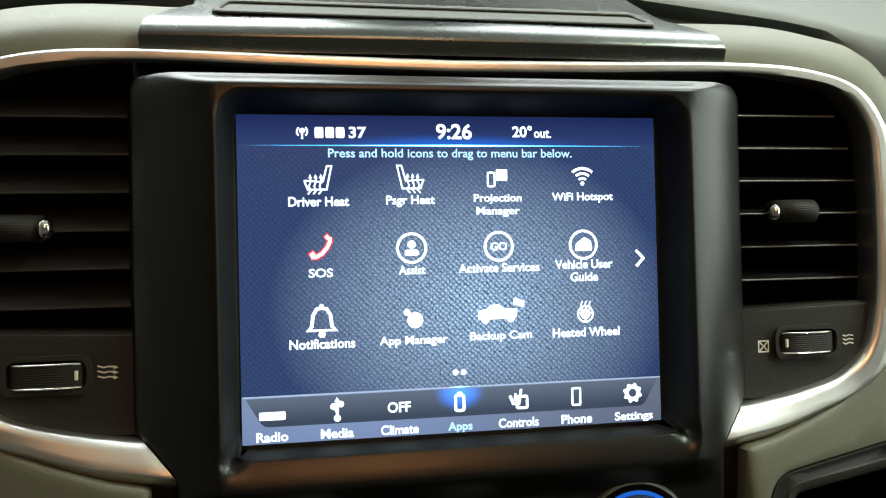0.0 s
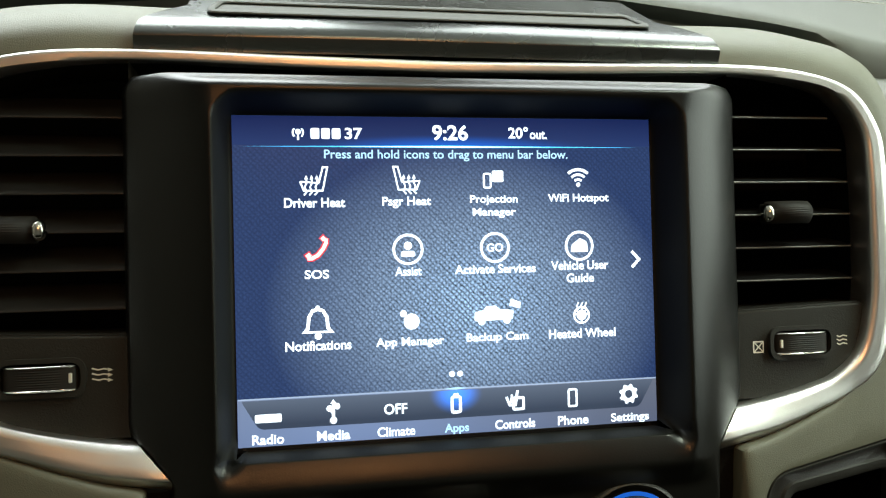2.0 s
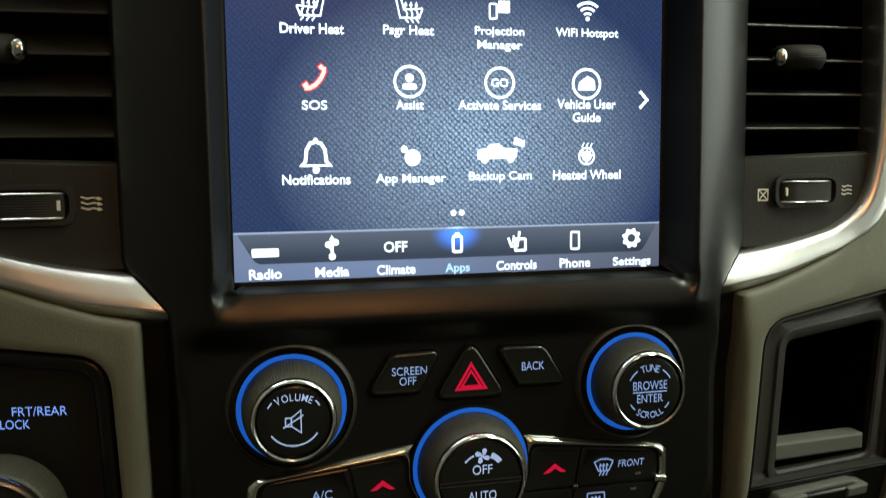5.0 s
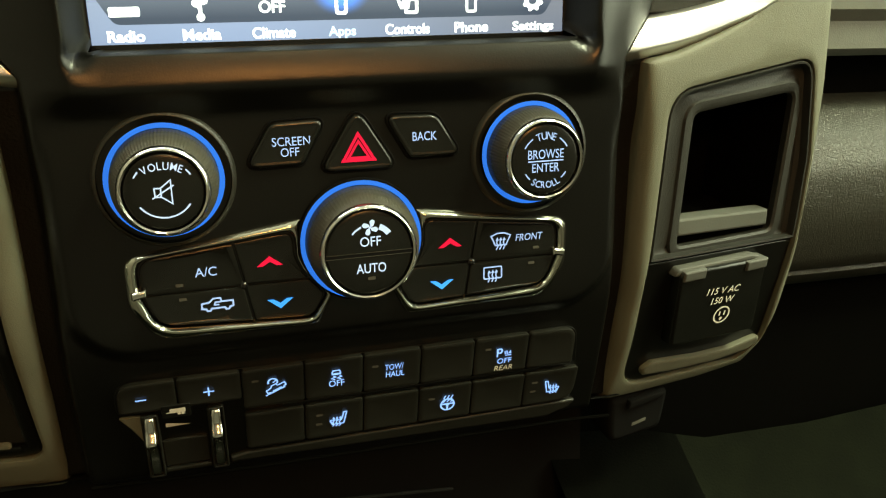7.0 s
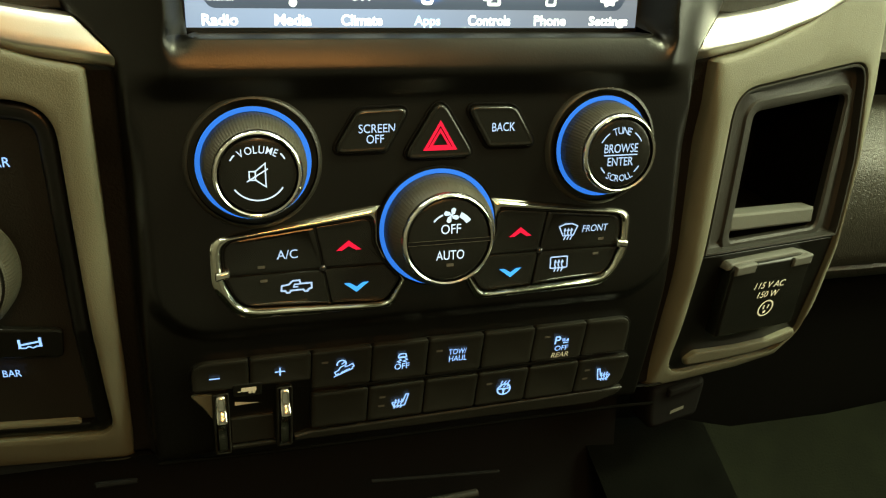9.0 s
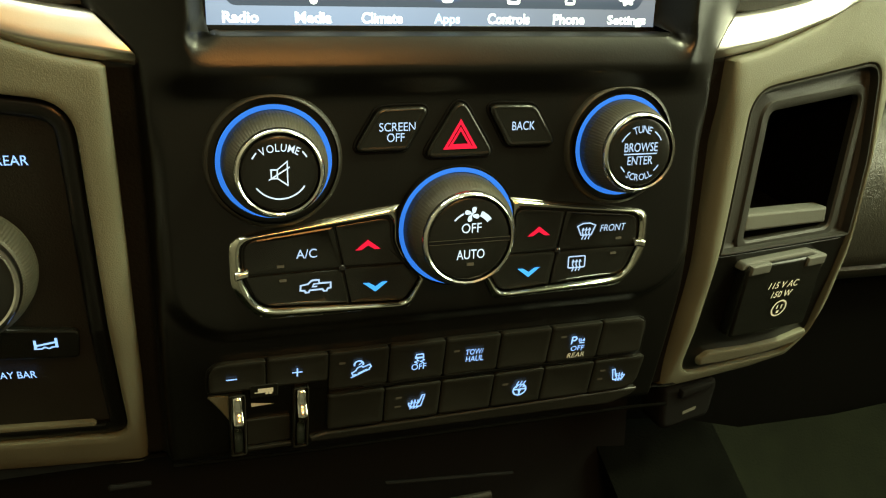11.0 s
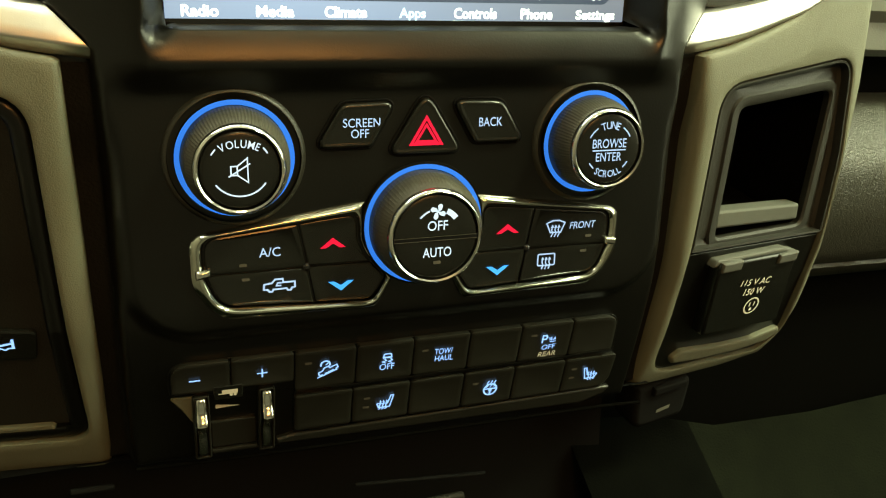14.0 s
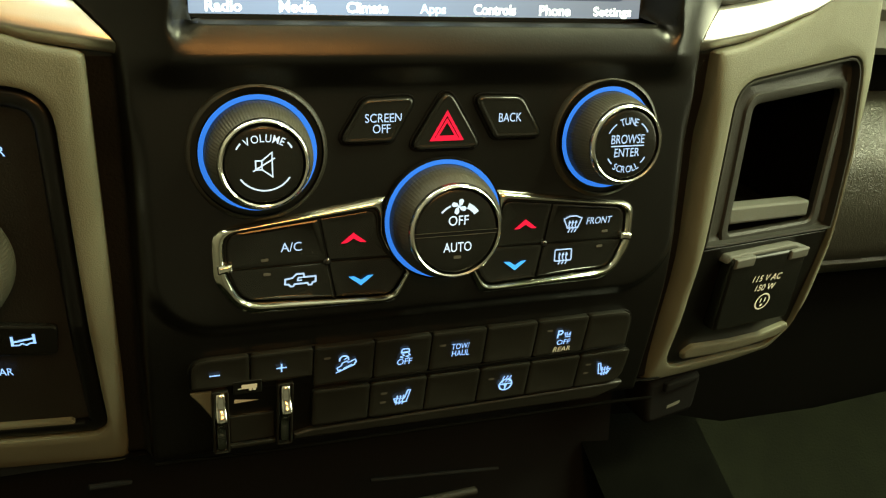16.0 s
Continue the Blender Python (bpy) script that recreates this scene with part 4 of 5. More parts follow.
# ---------------- knob printing ----------------
NF = -0.0185
VX, VZ, TX, TZ = -0.0704, -0.1110, 0.0712, -0.1096
arc_writing("VOLUME", VX, VZ - 0.0060, 0.0150, 118, 62, 0.0027, WHITE_PRINT, volume_face, NF)
mark("dash", placed(ribbon(arc(0, 0, 10.8, 150, 137, 4), 0.55) + ribbon(arc(0, 0, 10.8, 43, 30, 4), 0.55) + ribbon(arc(0, 1.0, 10.2, 215, 325, 20), 0.55), VX, VZ), WHITE_PRINT, volume_face, flat, NF)
mark("mute_symbol", placed(ribbon([(-3.3, -1.5), (-3.3, 1.6), (-1.2, 1.6), (-1.2, -1.5)], 0.5, True) + ribbon([(-1.2, 1.6), (2.3, 4.3), (2.3, -4.1), (-1.2, -1.5)], 0.5) + ribbon([(-4.2, -2.0), (3.2, 2.4)], 0.5), VX + 0.0002, VZ - 0.0003), WHITE_PRINT, volume_face, flat, NF)
arc_writing("TUNE", TX, TZ, 0.0094, 116, 64, 0.0029, LIGHT_PRINT, tune_face, NF)
arc_writing("SCROLL", TX, TZ, 0.0099, 236, 304, 0.0027, LIGHT_PRINT, tune_face, NF, inward=True)
mark("dash", placed(ribbon(arc(0, 0, 9.9, 152, 124, 6), 0.5) + ribbon(arc(0, 0, 9.9, 56, 28, 6), 0.5) + ribbon(arc(0, 0, 9.9, 212, 229, 4), 0.5) + ribbon(arc(0, 0, 9.9, 311, 328, 4), 0.5) + ribbon([(-7.4, -0.5), (7.4, -0.5)], 0.5), TX, TZ), LIGHT_PRINT, tune_face, flat, NF)
writing("BROWSE", TX, TZ + 0.0022, 0.0149, 0.0036, LIGHT_PRINT, tune_face, flat, NF)
writing("ENTER", TX, TZ - 0.0031, 0.0113, 0.0034, LIGHT_PRINT, tune_face, flat, NF)
FX, FZ = 0.0004, -0.1394
writing("OFF", FX + 0.0005, FZ + 0.0036, 0.0080, 0.0038, WHITE_PRINT, fan_face, flat, NF)
writing("AUTO", FX + 0.0004, FZ - 0.0069, 0.0114, 0.0038, WHITE_PRINT, fan_face, flat, NF)
blades = []
for k in range(4):
    blades += placed([rounded([(0.15, 0.0), (0.35, 2.3), (1.5, 2.9), (2.4, 1.9), (1.4, 0.3)], 0.6, 3)], 0, 0, 1.0, 90 * k + 12)
mark("fan_symbol", placed(blades + [disc(0, 0, 0.5, 10)], FX + 0.0005, FZ + 0.0090), WHITE_PRINT, fan_face, flat, NF)
wedge_l = arc(0.5, 1.0, 9.0, 140, 112, 6)
mark("speed_wedge", placed(ribbon(wedge_l, 0.7) + [arc(0.5, 1.0, 9.9, 66, 36, 6) + arc(0.5, 1.0, 7.7, 36, 66, 6)], FX, FZ), WHITE_PRINT, fan_face, flat, NF)
mark("split_line", [[(FX - 0.0166, FZ - 0.0008), (FX + 0.0166, FZ - 0.0008), (FX + 0.0166, FZ - 0.0022), (FX - 0.0166, FZ - 0.0022)]], SHADE_BLACK, fan_face, flat, NF)
mark("split_edge", ribbon([(FX - 0.0166, FZ - 0.0022), (FX + 0.0166, FZ - 0.0022)], 0.0002) + ribbon([(FX - 0.0166, FZ - 0.0007), (FX + 0.0166, FZ - 0.0007)], 0.0002), LAMP_WINDOW, fan_face, flat, NF - 0.00005)
mark("lamp_window", [rounded([(FX - 0.0011, FZ - 0.0116), (FX + 0.0019, FZ - 0.0116), (FX + 0.0019, FZ - 0.0103), (FX - 0.0011, FZ - 0.0103)], 0.0003, 2)], LAMP_WINDOW, fan_face, flat, NF)

# ---------------- three buttons above the fan knob ----------------
SHAPE = [(0.0110, -0.0912), (0.0318, -0.0918), (0.0420, -0.1084), (0.0207, -0.1082)]


def button(name, outline, radius, label):
    ob = thing(name, (sum(p[0] for p in outline) / len(outline), 0, -0.10), label, "button", "stack buttons")
    o = rounded(outline, radius, 5)
    part("button_well", frame_ring(inset(o, -0.0011), inset(o, -0.0002), -0.0016, 0.002, 0.0003), SHADE_BLACK, ob)
    return part("button_cap", plate(o, -0.0036, 0.003, 0.0011, dish=0.0003), KEY, ob, "satin black cap")


off_btn = button("screen_off_button", [(-x, z) for x, z in SHAPE], [0.003, 0.005, 0.003, 0.003], "satin black screen off button with glowing letters")
back_btn = button("back_button", SHAPE, [0.003, 0.006, 0.003, 0.003], "satin black back button with glowing letters")
haz_btn = button("hazard_button", [(0.0006, -0.0872), (0.0158, -0.1116), (-0.0146, -0.1116)], [0.0045, 0.003, 0.003], "black triangular hazard button with glowing red triangle")
writing("SCREEN", -0.0245, -0.0988, 0.0141, 0.0033, LIGHT_PRINT, off_btn, flat, -0.0035)
writing("OFF", -0.0252, -0.1028, 0.0068, 0.0033, LIGHT_PRINT, off_btn, flat, -0.0036)
writing("BACK", 0.0267, -0.0999, 0.0097, 0.0035, LIGHT_PRINT, back_btn, flat, -0.0036)
mark("warning_triangle", ribbon([(0.0006, -0.0975), (0.0066, -0.1076), (-0.0054, -0.1076)], 0.0011, True) + ribbon([(0.0006, -0.1003), (0.0045, -0.1066), (-0.0033, -0.1066)], 0.0009, True), RED, haz_btn, flat, -0.0036, "glowing red triangle outline")


# ---------------- climate keypads ----------------
def clip(poly, a, b, c):
    """The part of an outline with a x + b z >= c."""
    out = []
    for p, q in zip(poly, poly[1:] + poly[:1]):
        dp, dq = a * p[0] + b * p[1] - c, a * q[0] + b * q[1] - c
        if dp >= 0:
            out.append(p)
        if dp * dq < 0:
            t = dp / (dp - dq)
            out.append((p[0] + t * (q[0] - p[0]), p[1] + t * (q[1] - p[1])))
    return out


def tidy(poly, least=0.0004):
    out = []
    for p in poly:
        if not out or math.hypot(p[0] - out[-1][0], p[1] - out[-1][1]) > least:
            out.append(p)
    if math.hypot(out[0][0] - out[-1][0], out[0][1] - out[-1][1]) < least:
        out.pop()
    return out


PAD_C = (-0.0520, -0.1535)
pad_outline = rounded([(-0.0884, -0.1384), (-0.0228, -0.1292), (-0.0240, -0.1429), (-0.0218, -0.1485), (-0.0185, -0.1536), (-0.0118, -0.1609), (-0.0182, -0.1734), (-0.0795, -0.1722), (-0.0884, -0.1580)],
                      [0.0070, 0.0010, 0.008, 0.012, 0.012, 0.0012, 0.0060, 0.0140, 0.0140], 6)
pad_opening = rounded([(-0.0838, -0.1398), (-0.0258, -0.1337), (-0.0256, -0.1441), (-0.0232, -0.1498), (-0.0194, -0.1549), (-0.0146, -0.1604), (-0.0204, -0.1699), (-0.0785, -0.1672), (-0.0838, -0.1540)],
                      [0.0065, 0.0045, 0.008, 0.012, 0.012, 0.0030, 0.0060, 0.0100, 0.0130], 6)
pad_outline = resample(pad_outline, PAD_C, 200)
pad_opening = resample(pad_opening, PAD_C, 200)


def dished(outline, edge, middle, back, bevel, face=flat, trough=False):
    """A key cap with a rounded edge and a face that sinks towards its middle, or as a trough along its length."""
    cx = sum(p[0] for p in outline) / len(outline)
    cz = sum(p[1] for p in outline) / len(outline)

    def ring(pts, y):
        return [(x, face(x, z) + y, z) for x, z in pts]
    rim = inset(outline, bevel)
    if trough:
        low, high = min(p[1] for p in outline), max(p[1] for p in outline)
        base, drop = face, middle - edge
        face = lambda x, z: base(x, z) + drop * max(0.0, 1 - ((2 * z - low - high) / (high - low)) ** 2)
        middle = edge
    rings = [ring(outline, back), ring(outline, edge + bevel), ring(inset(outline, bevel * 0.3), edge + bevel * 0.3), ring(rim, edge)]
    for f in (0.88, 0.72, 0.52, 0.30, 0.10):
        rings.append(ring([(cx + f * (x - cx), cz + f * (z - cz)) for x, z in rim], edge + (middle - edge) * (1 - f * f)))
    return loft(rings, cap_last=True)


def rolled_frame(outer, inner):
    """A chrome moulding with a rounded outer shoulder, a crown and an inner fall."""
    ring = lambda pts, y: [(x, y, z) for x, z in pts]
    blend = lambda t: [tuple(Vector(a).lerp(Vector(b), t)) for a, b in zip(outer, inner)]
    return loft([ring(outer, 0.002), ring(outer, -0.0010), ring(blend(0.14), -0.0017), ring(blend(0.28), -0.0023), ring(blend(0.42), -0.0028), ring(blend(0.55), -0.0030), ring(blend(0.68), -0.0030),
                 ring(blend(0.82), -0.0024), ring(blend(0.92), -0.0014), ring(inner, -0.0002), ring(inner, 0.002)])


def keypad(side, label):
    ob = thing("climate_keypad", (0.055 * side, 0, -0.152), label, "keypad", "climate keypads")
    fix = (lambda b: b) if side < 0 else mirrored
    part("chrome_frame", fix(rolled_frame(pad_outline, pad_opening)), FRAME_CHROME, ob, "smoked chrome frame")
    part("key_bed", fix(plate(pad_opening, 0.0004, 0.003, 0.0002)), SHADE_BLACK, ob)
    # the upright gap leans: x = -0.0487 at the top, -0.0425 at the foot
    ux, uz = 0.0345, 0.0062
    n = math.hypot(ux, uz)
    a, b = ux / n, uz / n
    c = a * -0.0487 + b * -0.137
    g = 0.00025
    keys = []
    for k, (sx, sz) in enumerate(((-1, 1), (1, 1), (-1, -1), (1, -1))):
        p = inset(pad_opening, 0.0004)
        p = clip(p, a * sx, b * sx, c * sx + g)
        p = clip(p, -0.012 * sz, sz, sz * (-0.1537 + 0.012 * 0.046) + g)
        keys.append(part("key", fix(dished(tidy(p), -0.0016, -0.0010, 0.002, 0.0008)), KEY, ob))
    part("clip", fix(plate(rounded([(-0.0870, -0.1550), (-0.0816, -0.1540), (-0.0816, -0.1508), (-0.0870, -0.1516)], 0.0006, 3), -0.0042, 0.0, 0.0010)), CHROME, ob, "small chrome clip")
    part("light_sensor", fix(lathe(-0.0460, -0.1538, [(0.0018, 0.0), (0.0017, -0.0014), (0.0012, -0.0020), (0.0005, -0.0023)], 20)), GLOSS, ob)
    return keys


left_pad = keypad(-1, "black four-key climate keypad in a chrome frame, driver side")
right_pad = keypad(1, "black four-key climate keypad in a chrome frame, passenger side")
KF = -0.0017
writing("A/C", -0.0597, -0.1466, 0.0080, 0.0036, LIGHT_PRINT, left_pad[0], flat, KF)
mark("up_arrow", placed(chevron_up(), -0.0357, -0.1448), RED, left_pad[1], flat, KF, "glowing red arrow")
mark("down_arrow", placed(chevron_up(), -0.0328, -0.1626, 0.001, 180), ICE, left_pad[3], flat, KF, "glowing blue arrow")
mark("recirculation_symbol", placed(pickup_symbol() + ribbon([(1.6, 0.9), (-0.8, 0.9), (-1.2, -0.2), (0.6, -0.2)], 0.55), -0.0565, -0.1600), LIGHT_PRINT, left_pad[2], flat, KF)
mark("up_arrow", placed(chevron_up(), 0.0369, -0.1445), RED, right_pad[1], flat, KF, "glowing red arrow")
mark("down_arrow", placed(chevron_up(), 0.0331, -0.1624, 0.001, 180), ICE, right_pad[3], flat, KF, "glowing blue arrow")
mark("defrost_symbol", placed(ribbon([(-4.2, 2.4), (-1.6, 3.5), (1.6, 3.5), (4.2, 2.4), (2.4, -1.6), (-2.4, -1.6)], 0.6, True) + arrows((-1.5, 0, 1.5), -3.6, 1.4), 0.0588, -0.1461), LIGHT_PRINT, right_pad[0], flat, KF)
writing("FRONT", 0.0714, -0.1452, 0.0118, 0.0030, LIGHT_PRINT, right_pad[0], flat, KF, slant=0.15)
mark("rear_defrost_symbol", placed(ribbon(rounded([(-3.9, -1.8), (3.9, -1.8), (3.9, 3.2), (-3.9, 3.2)], 0.6, 3), 0.6, True) + arrows((-1.6, 0, 1.6), -3.4, 1.6), 0.0553, -0.1602), LIGHT_PRINT, right_pad[2], flat, KF)
for x, z, pad_ob in ((-0.0697, -0.1510, left_pad[0]), (-0.0690, -0.1567, left_pad[2]), (0.0745, -0.1502, right_pad[0]), (0.0725, -0.1568, right_pad[2])):
    mark("lamp_window", [rounded([(x - 0.0014, z - 0.0006), (x + 0.0014, z - 0.0006), (x + 0.0014, z + 0.0006), (x - 0.0014, z + 0.0006)], 0.0003, 2)], LAMP_WINDOW, pad_ob, flat, KF)

# ---------------- switch bank ----------------
bank = thing("switch_bank", (0.01, 0.01, -0.212), "two rows of black rocker switches with blue symbols", "switch panel")
bank_outline = rounded([(-0.1000, -0.1925), (0.1000, -0.1925), (0.1040, -0.2355), (-0.0500, -0.2355), (-0.0500, -0.2120), (-0.1000, -0.2090)], [0.008, 0.008, 0.014, 0.001, 0.001, 0.004], 5)
part("bank_bed", plate(bank_outline, 0.0022, 0.006, 0.0003, lower), BLACK, bank)
row_1 = [-0.0990, -0.0760, -0.0505, -0.0247, 0.0003, 0.0257, 0.0502, 0.0757, 0.0990]
row_2 = [-0.0505, -0.0253, 0.0005, 0.0257, 0.0505, 0.0762, 0.1030]
g = 0.0001
switches = []
for i, (x0, x1) in enumerate(zip(row_1, row_1[1:])):
    bottom = -0.2070 if i < 2 else -0.2125
    pts = [(x0 + g, bottom), (x1 - g, bottom), (x1 - g, -0.1926), (x0 + g, -0.1926)]
    switches.append((x0, x1, -0.2125, part("switch", dished(rounded(pts, [0.0019, 0.0019, 0.0019 if i < 7 else 0.0075, 0.0019 if i else 0.008], 4), -0.0008, -0.0001, 0.004, 0.0010, lower, True), SWITCH, bank)))
for i, (x0, x1) in enumerate(zip(row_2, row_2[1:])):
    pts = [(x0 + g, -0.2348), (x1 - g, -0.2348), (x1 - g, -0.2152), (x0 + g, -0.2152)]
    switches.append((x0, x1, -0.2400, part("switch", dished(rounded(pts, [0.0019, 0.0019 if i < 5 else 0.012, 0.0019, 0.0019], 4), -0.0008, -0.0001, 0.004, 0.0010, lower, True), SWITCH, bank)))


def switch_at(x, z):
    return next(s for x0, x1, low, s in switches if x0 <= x <= x1 and low < z <= low + 0.026)


part("divider", plate(rounded([(-0.0345, -0.2147), (0.0830, -0.2147), (0.0830, -0.2128), (-0.0345, -0.2128)], 0.0004, 2), 0.0004, 0.004, 0.0005, lower), BLACK, bank)
part("sensor_slot", plate(rounded([(-0.0660, -0.1800), (-0.0602, -0.1800), (-0.0602, -0.1778), (-0.0660, -0.1778)], 0.0006, 2), 0.0018, 0.006, 0.0004, lower), SWITCH, bank, "small slot above the switches")
part("lower_lip", plate(rounded([(-0.0578, -0.2412), (0.0900, -0.2440), (0.1010, -0.2400), (0.1055, -0.2352), (-0.0500, -0.2362), (-0.0578, -0.2380)], [0.0006, 0.004, 0.004, 0.002, 0.0006, 0.0006], 3), -0.0002, 0.006, 0.0012, lower), SWITCH, bank)
for name, shapes, cx, cz in (("minus_symbol", ribbon([(-2.1, 0), (2.1, 0)], 0.6), -0.0898, -0.2003), ("plus_symbol", ribbon([(-2.1, 0), (2.1, 0)], 0.6) + ribbon([(0, -2.1), (0, 2.1)], 0.6), -0.0636, -0.2004),
                             ("hill_descent_symbol", placed(pickup_symbol(0.8), 0, -0.4, 0.72, 24) + ribbon([(-4.4, -4.2), (3.8, -0.6)], 0.5) + ribbon(arc(-1.2, 2.4, 1.9, -20, 200, 10), 0.7) + ribbon([(-1.2, 2.2), (0.2, 3.4)], 0.5), -0.0367, -0.2025),
                             ("stability_symbol", ribbon(rounded([(-1.9, 0.4), (1.9, 0.4), (1.4, 2.4), (-1.4, 2.4)], 0.4, 2), 0.6, True) + ribbon([(-1.9, 0.6), (1.9, 0.6)], 0.8) + ribbon([(-1.2, -0.2), (-0.4, -1.0), (-2.0, -1.6), (-0.6, -2.4)], 0.55) + ribbon([(1.4, -0.2), (2.2, -1.0), (0.6, -1.6), (2.0, -2.4)], 0.55), -0.0114, -0.2008),
                             ("sensor_symbol", ribbon([(-3.0, -2), (-3.0, 2), (-1.4, 2), (-0.8, 1.0), (-1.4, 0), (-3.0, 0)], 0.75) + ribbon([(0.4, 0.8), (0.8, -1.0)], 0.5) + ribbon([(1.3, 0.9), (1.7, -1.0)], 0.5) + [[(2.0, -0.8), (3.6, -0.8), (3.2, 1.0)], [(0.8, -1.9), (3.6, -1.9), (3.6, -1.4), (0.8, -1.4)]], 0.0639, -0.2010),
                             ("seat_heat_symbol", placed(seat_symbol(1.0), 0, 0, 0.68), -0.0108, -0.2250), ("wheel_heat_symbol", placed(wheel_symbol(), 0, 0, 0.94), 0.0392, -0.2254), ("seat_heat_symbol", placed(seat_symbol(1.0), 0, 0, 0.68, 0, -1), 0.0904, -0.2250)):
    mark(name, placed(shapes, cx, cz), PRINT, switch_at(cx, cz), lower, -0.0009)
for body, cx, cz, w, h, mat in (("OFF", -0.0113, -0.2051, 0.0066, 0.0032, PRINT), ("TOW/", 0.0137, -0.2005, 0.0082, 0.0030, PRINT), ("HAUL", 0.0142, -0.2043, 0.0082, 0.0030, PRINT), ("OFF", 0.0645, -0.2055, 0.0067, 0.0028, PRINT), ("REAR", 0.0646, -0.2094, 0.0088, 0.0027, PALE_PRINT)):
    writing(body, cx, cz, w, h, mat, switch_at(cx, cz), lower, -0.0009, slant=0.12 if mat is PALE_PRINT else 0.0)
for x, z in ((-0.0450, -0.1985), (0.0053, -0.1992), (0.0563, -0.1983), (-0.0190, -0.2215), (-0.0192, -0.2265), (0.0812, -0.2212), (0.0808, -0.2262), (0.0315, -0.2218)):
    mark("lamp_window", [rounded([(x - 0.0014, z - 0.0006), (x + 0.0014, z - 0.0006), (x + 0.0014, z + 0.0006), (x - 0.0014, z + 0.0006)], 0.0003, 2)], LAMP_WINDOW, switch_at(x, z), lower, -0.0009)

# ---------------- trailer brake control ----------------
brake = thing("trailer_brake_control", (-0.075, 0.01, -0.220), "small trailer brake control with two chrome levers", "brake control")
part("recess", plate(rounded([(-0.0990, -0.2350), (-0.0512, -0.2350), (-0.0512, -0.2080), (-0.0990, -0.2080)], 0.002, 3), 0.0030, 0.008, 0.0004, lower), SHADE_BLACK, brake)
part("step", plate(rounded([(-0.0846, -0.2385), (-0.0660, -0.2385), (-0.0660, -0.2242), (-0.0846, -0.2242)], 0.001, 3), 0.0012, 0.006, 0.0006, lower), SWITCH, brake)
part("tab", plate(rounded([(-0.0830, -0.2118), (-0.0712, -0.2118), (-0.0712, -0.2046), (-0.0830, -0.2046)], 0.001, 3), -0.0008, 0.004, 0.0006, lower), KEY, brake)
mark("trailer_symbol", placed([rounded([(-2.6, -0.6), (3.6, -0.6), (3.6, 1.6), (-2.6, 1.6)], 0.3, 2), disc(1.0, -1.1, 0.7, 10), disc(2.5, -1.1, 0.7, 10), [(-4.0, -0.6), (-2.6, -0.6), (-2.6, -0.1), (-4.0, -0.1)]], -0.0770, -0.2082), PALE_PRINT, brake, lower, -0.0010)
mark("gain_wedge", [[(-0.0822, -0.2180), (-0.0822, -0.2158), (-0.0722, -0.2176)]], PALE_PRINT, brake, lower, 0.0027)
part("bracket", plate(rounded([(-0.1000, -0.2094), (-0.0850, -0.2096), (-0.0850, -0.2262), (-0.0912, -0.2240), (-0.0955, -0.2160)], [0.0008, 0.0008, 0.001, 0.003, 0.006], 3), 0.0014, 0.006, 0.0006, lower), TAN, brake, "pale bracket")


def lever(x):
    """A bright tongue with a hooked crown, a waist and a flat foot."""
    rings = []
    for z, d, w in spline([(-0.2096, 0.004, 0.0014), (-0.2102, 0.0, 0.0017), (-0.2130, -0.0018, 0.0019), (-0.2162, -0.0028, 0.0020), (-0.2196, -0.0058, 0.0021), (-0.2216, -0.0066, 0.0021), (-0.2238, -0.0048, 0.0020), (-0.2280, -0.0006, 0.0018),
                           (-0.2330, -0.0008, 0.0018), (-0.2385, -0.0012, 0.0018), (-0.2412, 0.0006, 0.0016), (-0.2416, 0.005, 0.0012)], 45):
        ring = []
        for k in range(9):
            a = math.pi * k / 8
            ring.append((x - w * math.cos(a), lower(x, z) + d - 0.0008 * math.sin(a), z))
        rings.append(ring)
    return loft(rings, closed=False)


for x in (-0.0880, -0.0618):
    hole = rounded([(x - 0.0034, -0.2428), (x + 0.0034, -0.2428), (x + 0.0034, -0.2090), (x - 0.0034, -0.2090)], 0.0012, 3)
    slot = part("lever_slot", frame_ring(hole, inset(hole, 0.0011), -0.0006, 0.006, 0.0005, lower), SWITCH, brake)
    part("slot_bed", plate(inset(hole, 0.0010), 0.0030, 0.006, 0.0002, lower), SHADE_BLACK, slot)
    part("lever", lever(x), CHROME, slot, "curved chrome lever")
part("lower_rail", plate(rounded([(-0.0846, -0.2412), (-0.0655, -0.2412), (-0.0655, -0.2390), (-0.0846, -0.2390)], 0.0005, 2), -0.0002, 0.006, 0.0006, lower), SWITCH, brake)
PLACE[0] = HERE


# ---------------- air vents ----------------
def rod(p0, p1, r, seg=12):
    """A capped round bar between two points."""
    a, b = Vector(p0), Vector(p1)
    d = (b - a).normalized()
    u = d.cross(Vector((0, 0, 1)) if abs(d.z) < 0.9 else Vector((1, 0, 0))).normalized()
    v = d.cross(u)
    ring = lambda c, k: [tuple(c + (u * math.cos(2 * math.pi * i / seg) + v * math.sin(2 * math.pi * i / seg)) * r * k) for i in range(seg)]
    return loft([ring(a, 0.6), ring(a + d * r * 0.4, 1), ring(b - d * r * 0.4, 1), ring(b, 0.6)], cap_first=True, cap_last=True)


vent_edge = [(x, z) for x, z, _, _ in band if x > 0.124 and z > -0.0560]
vent_outline = tidy([(0.1235, 0.0835)] + vent_edge + [(0.1235, -0.0572)], 0.0008)
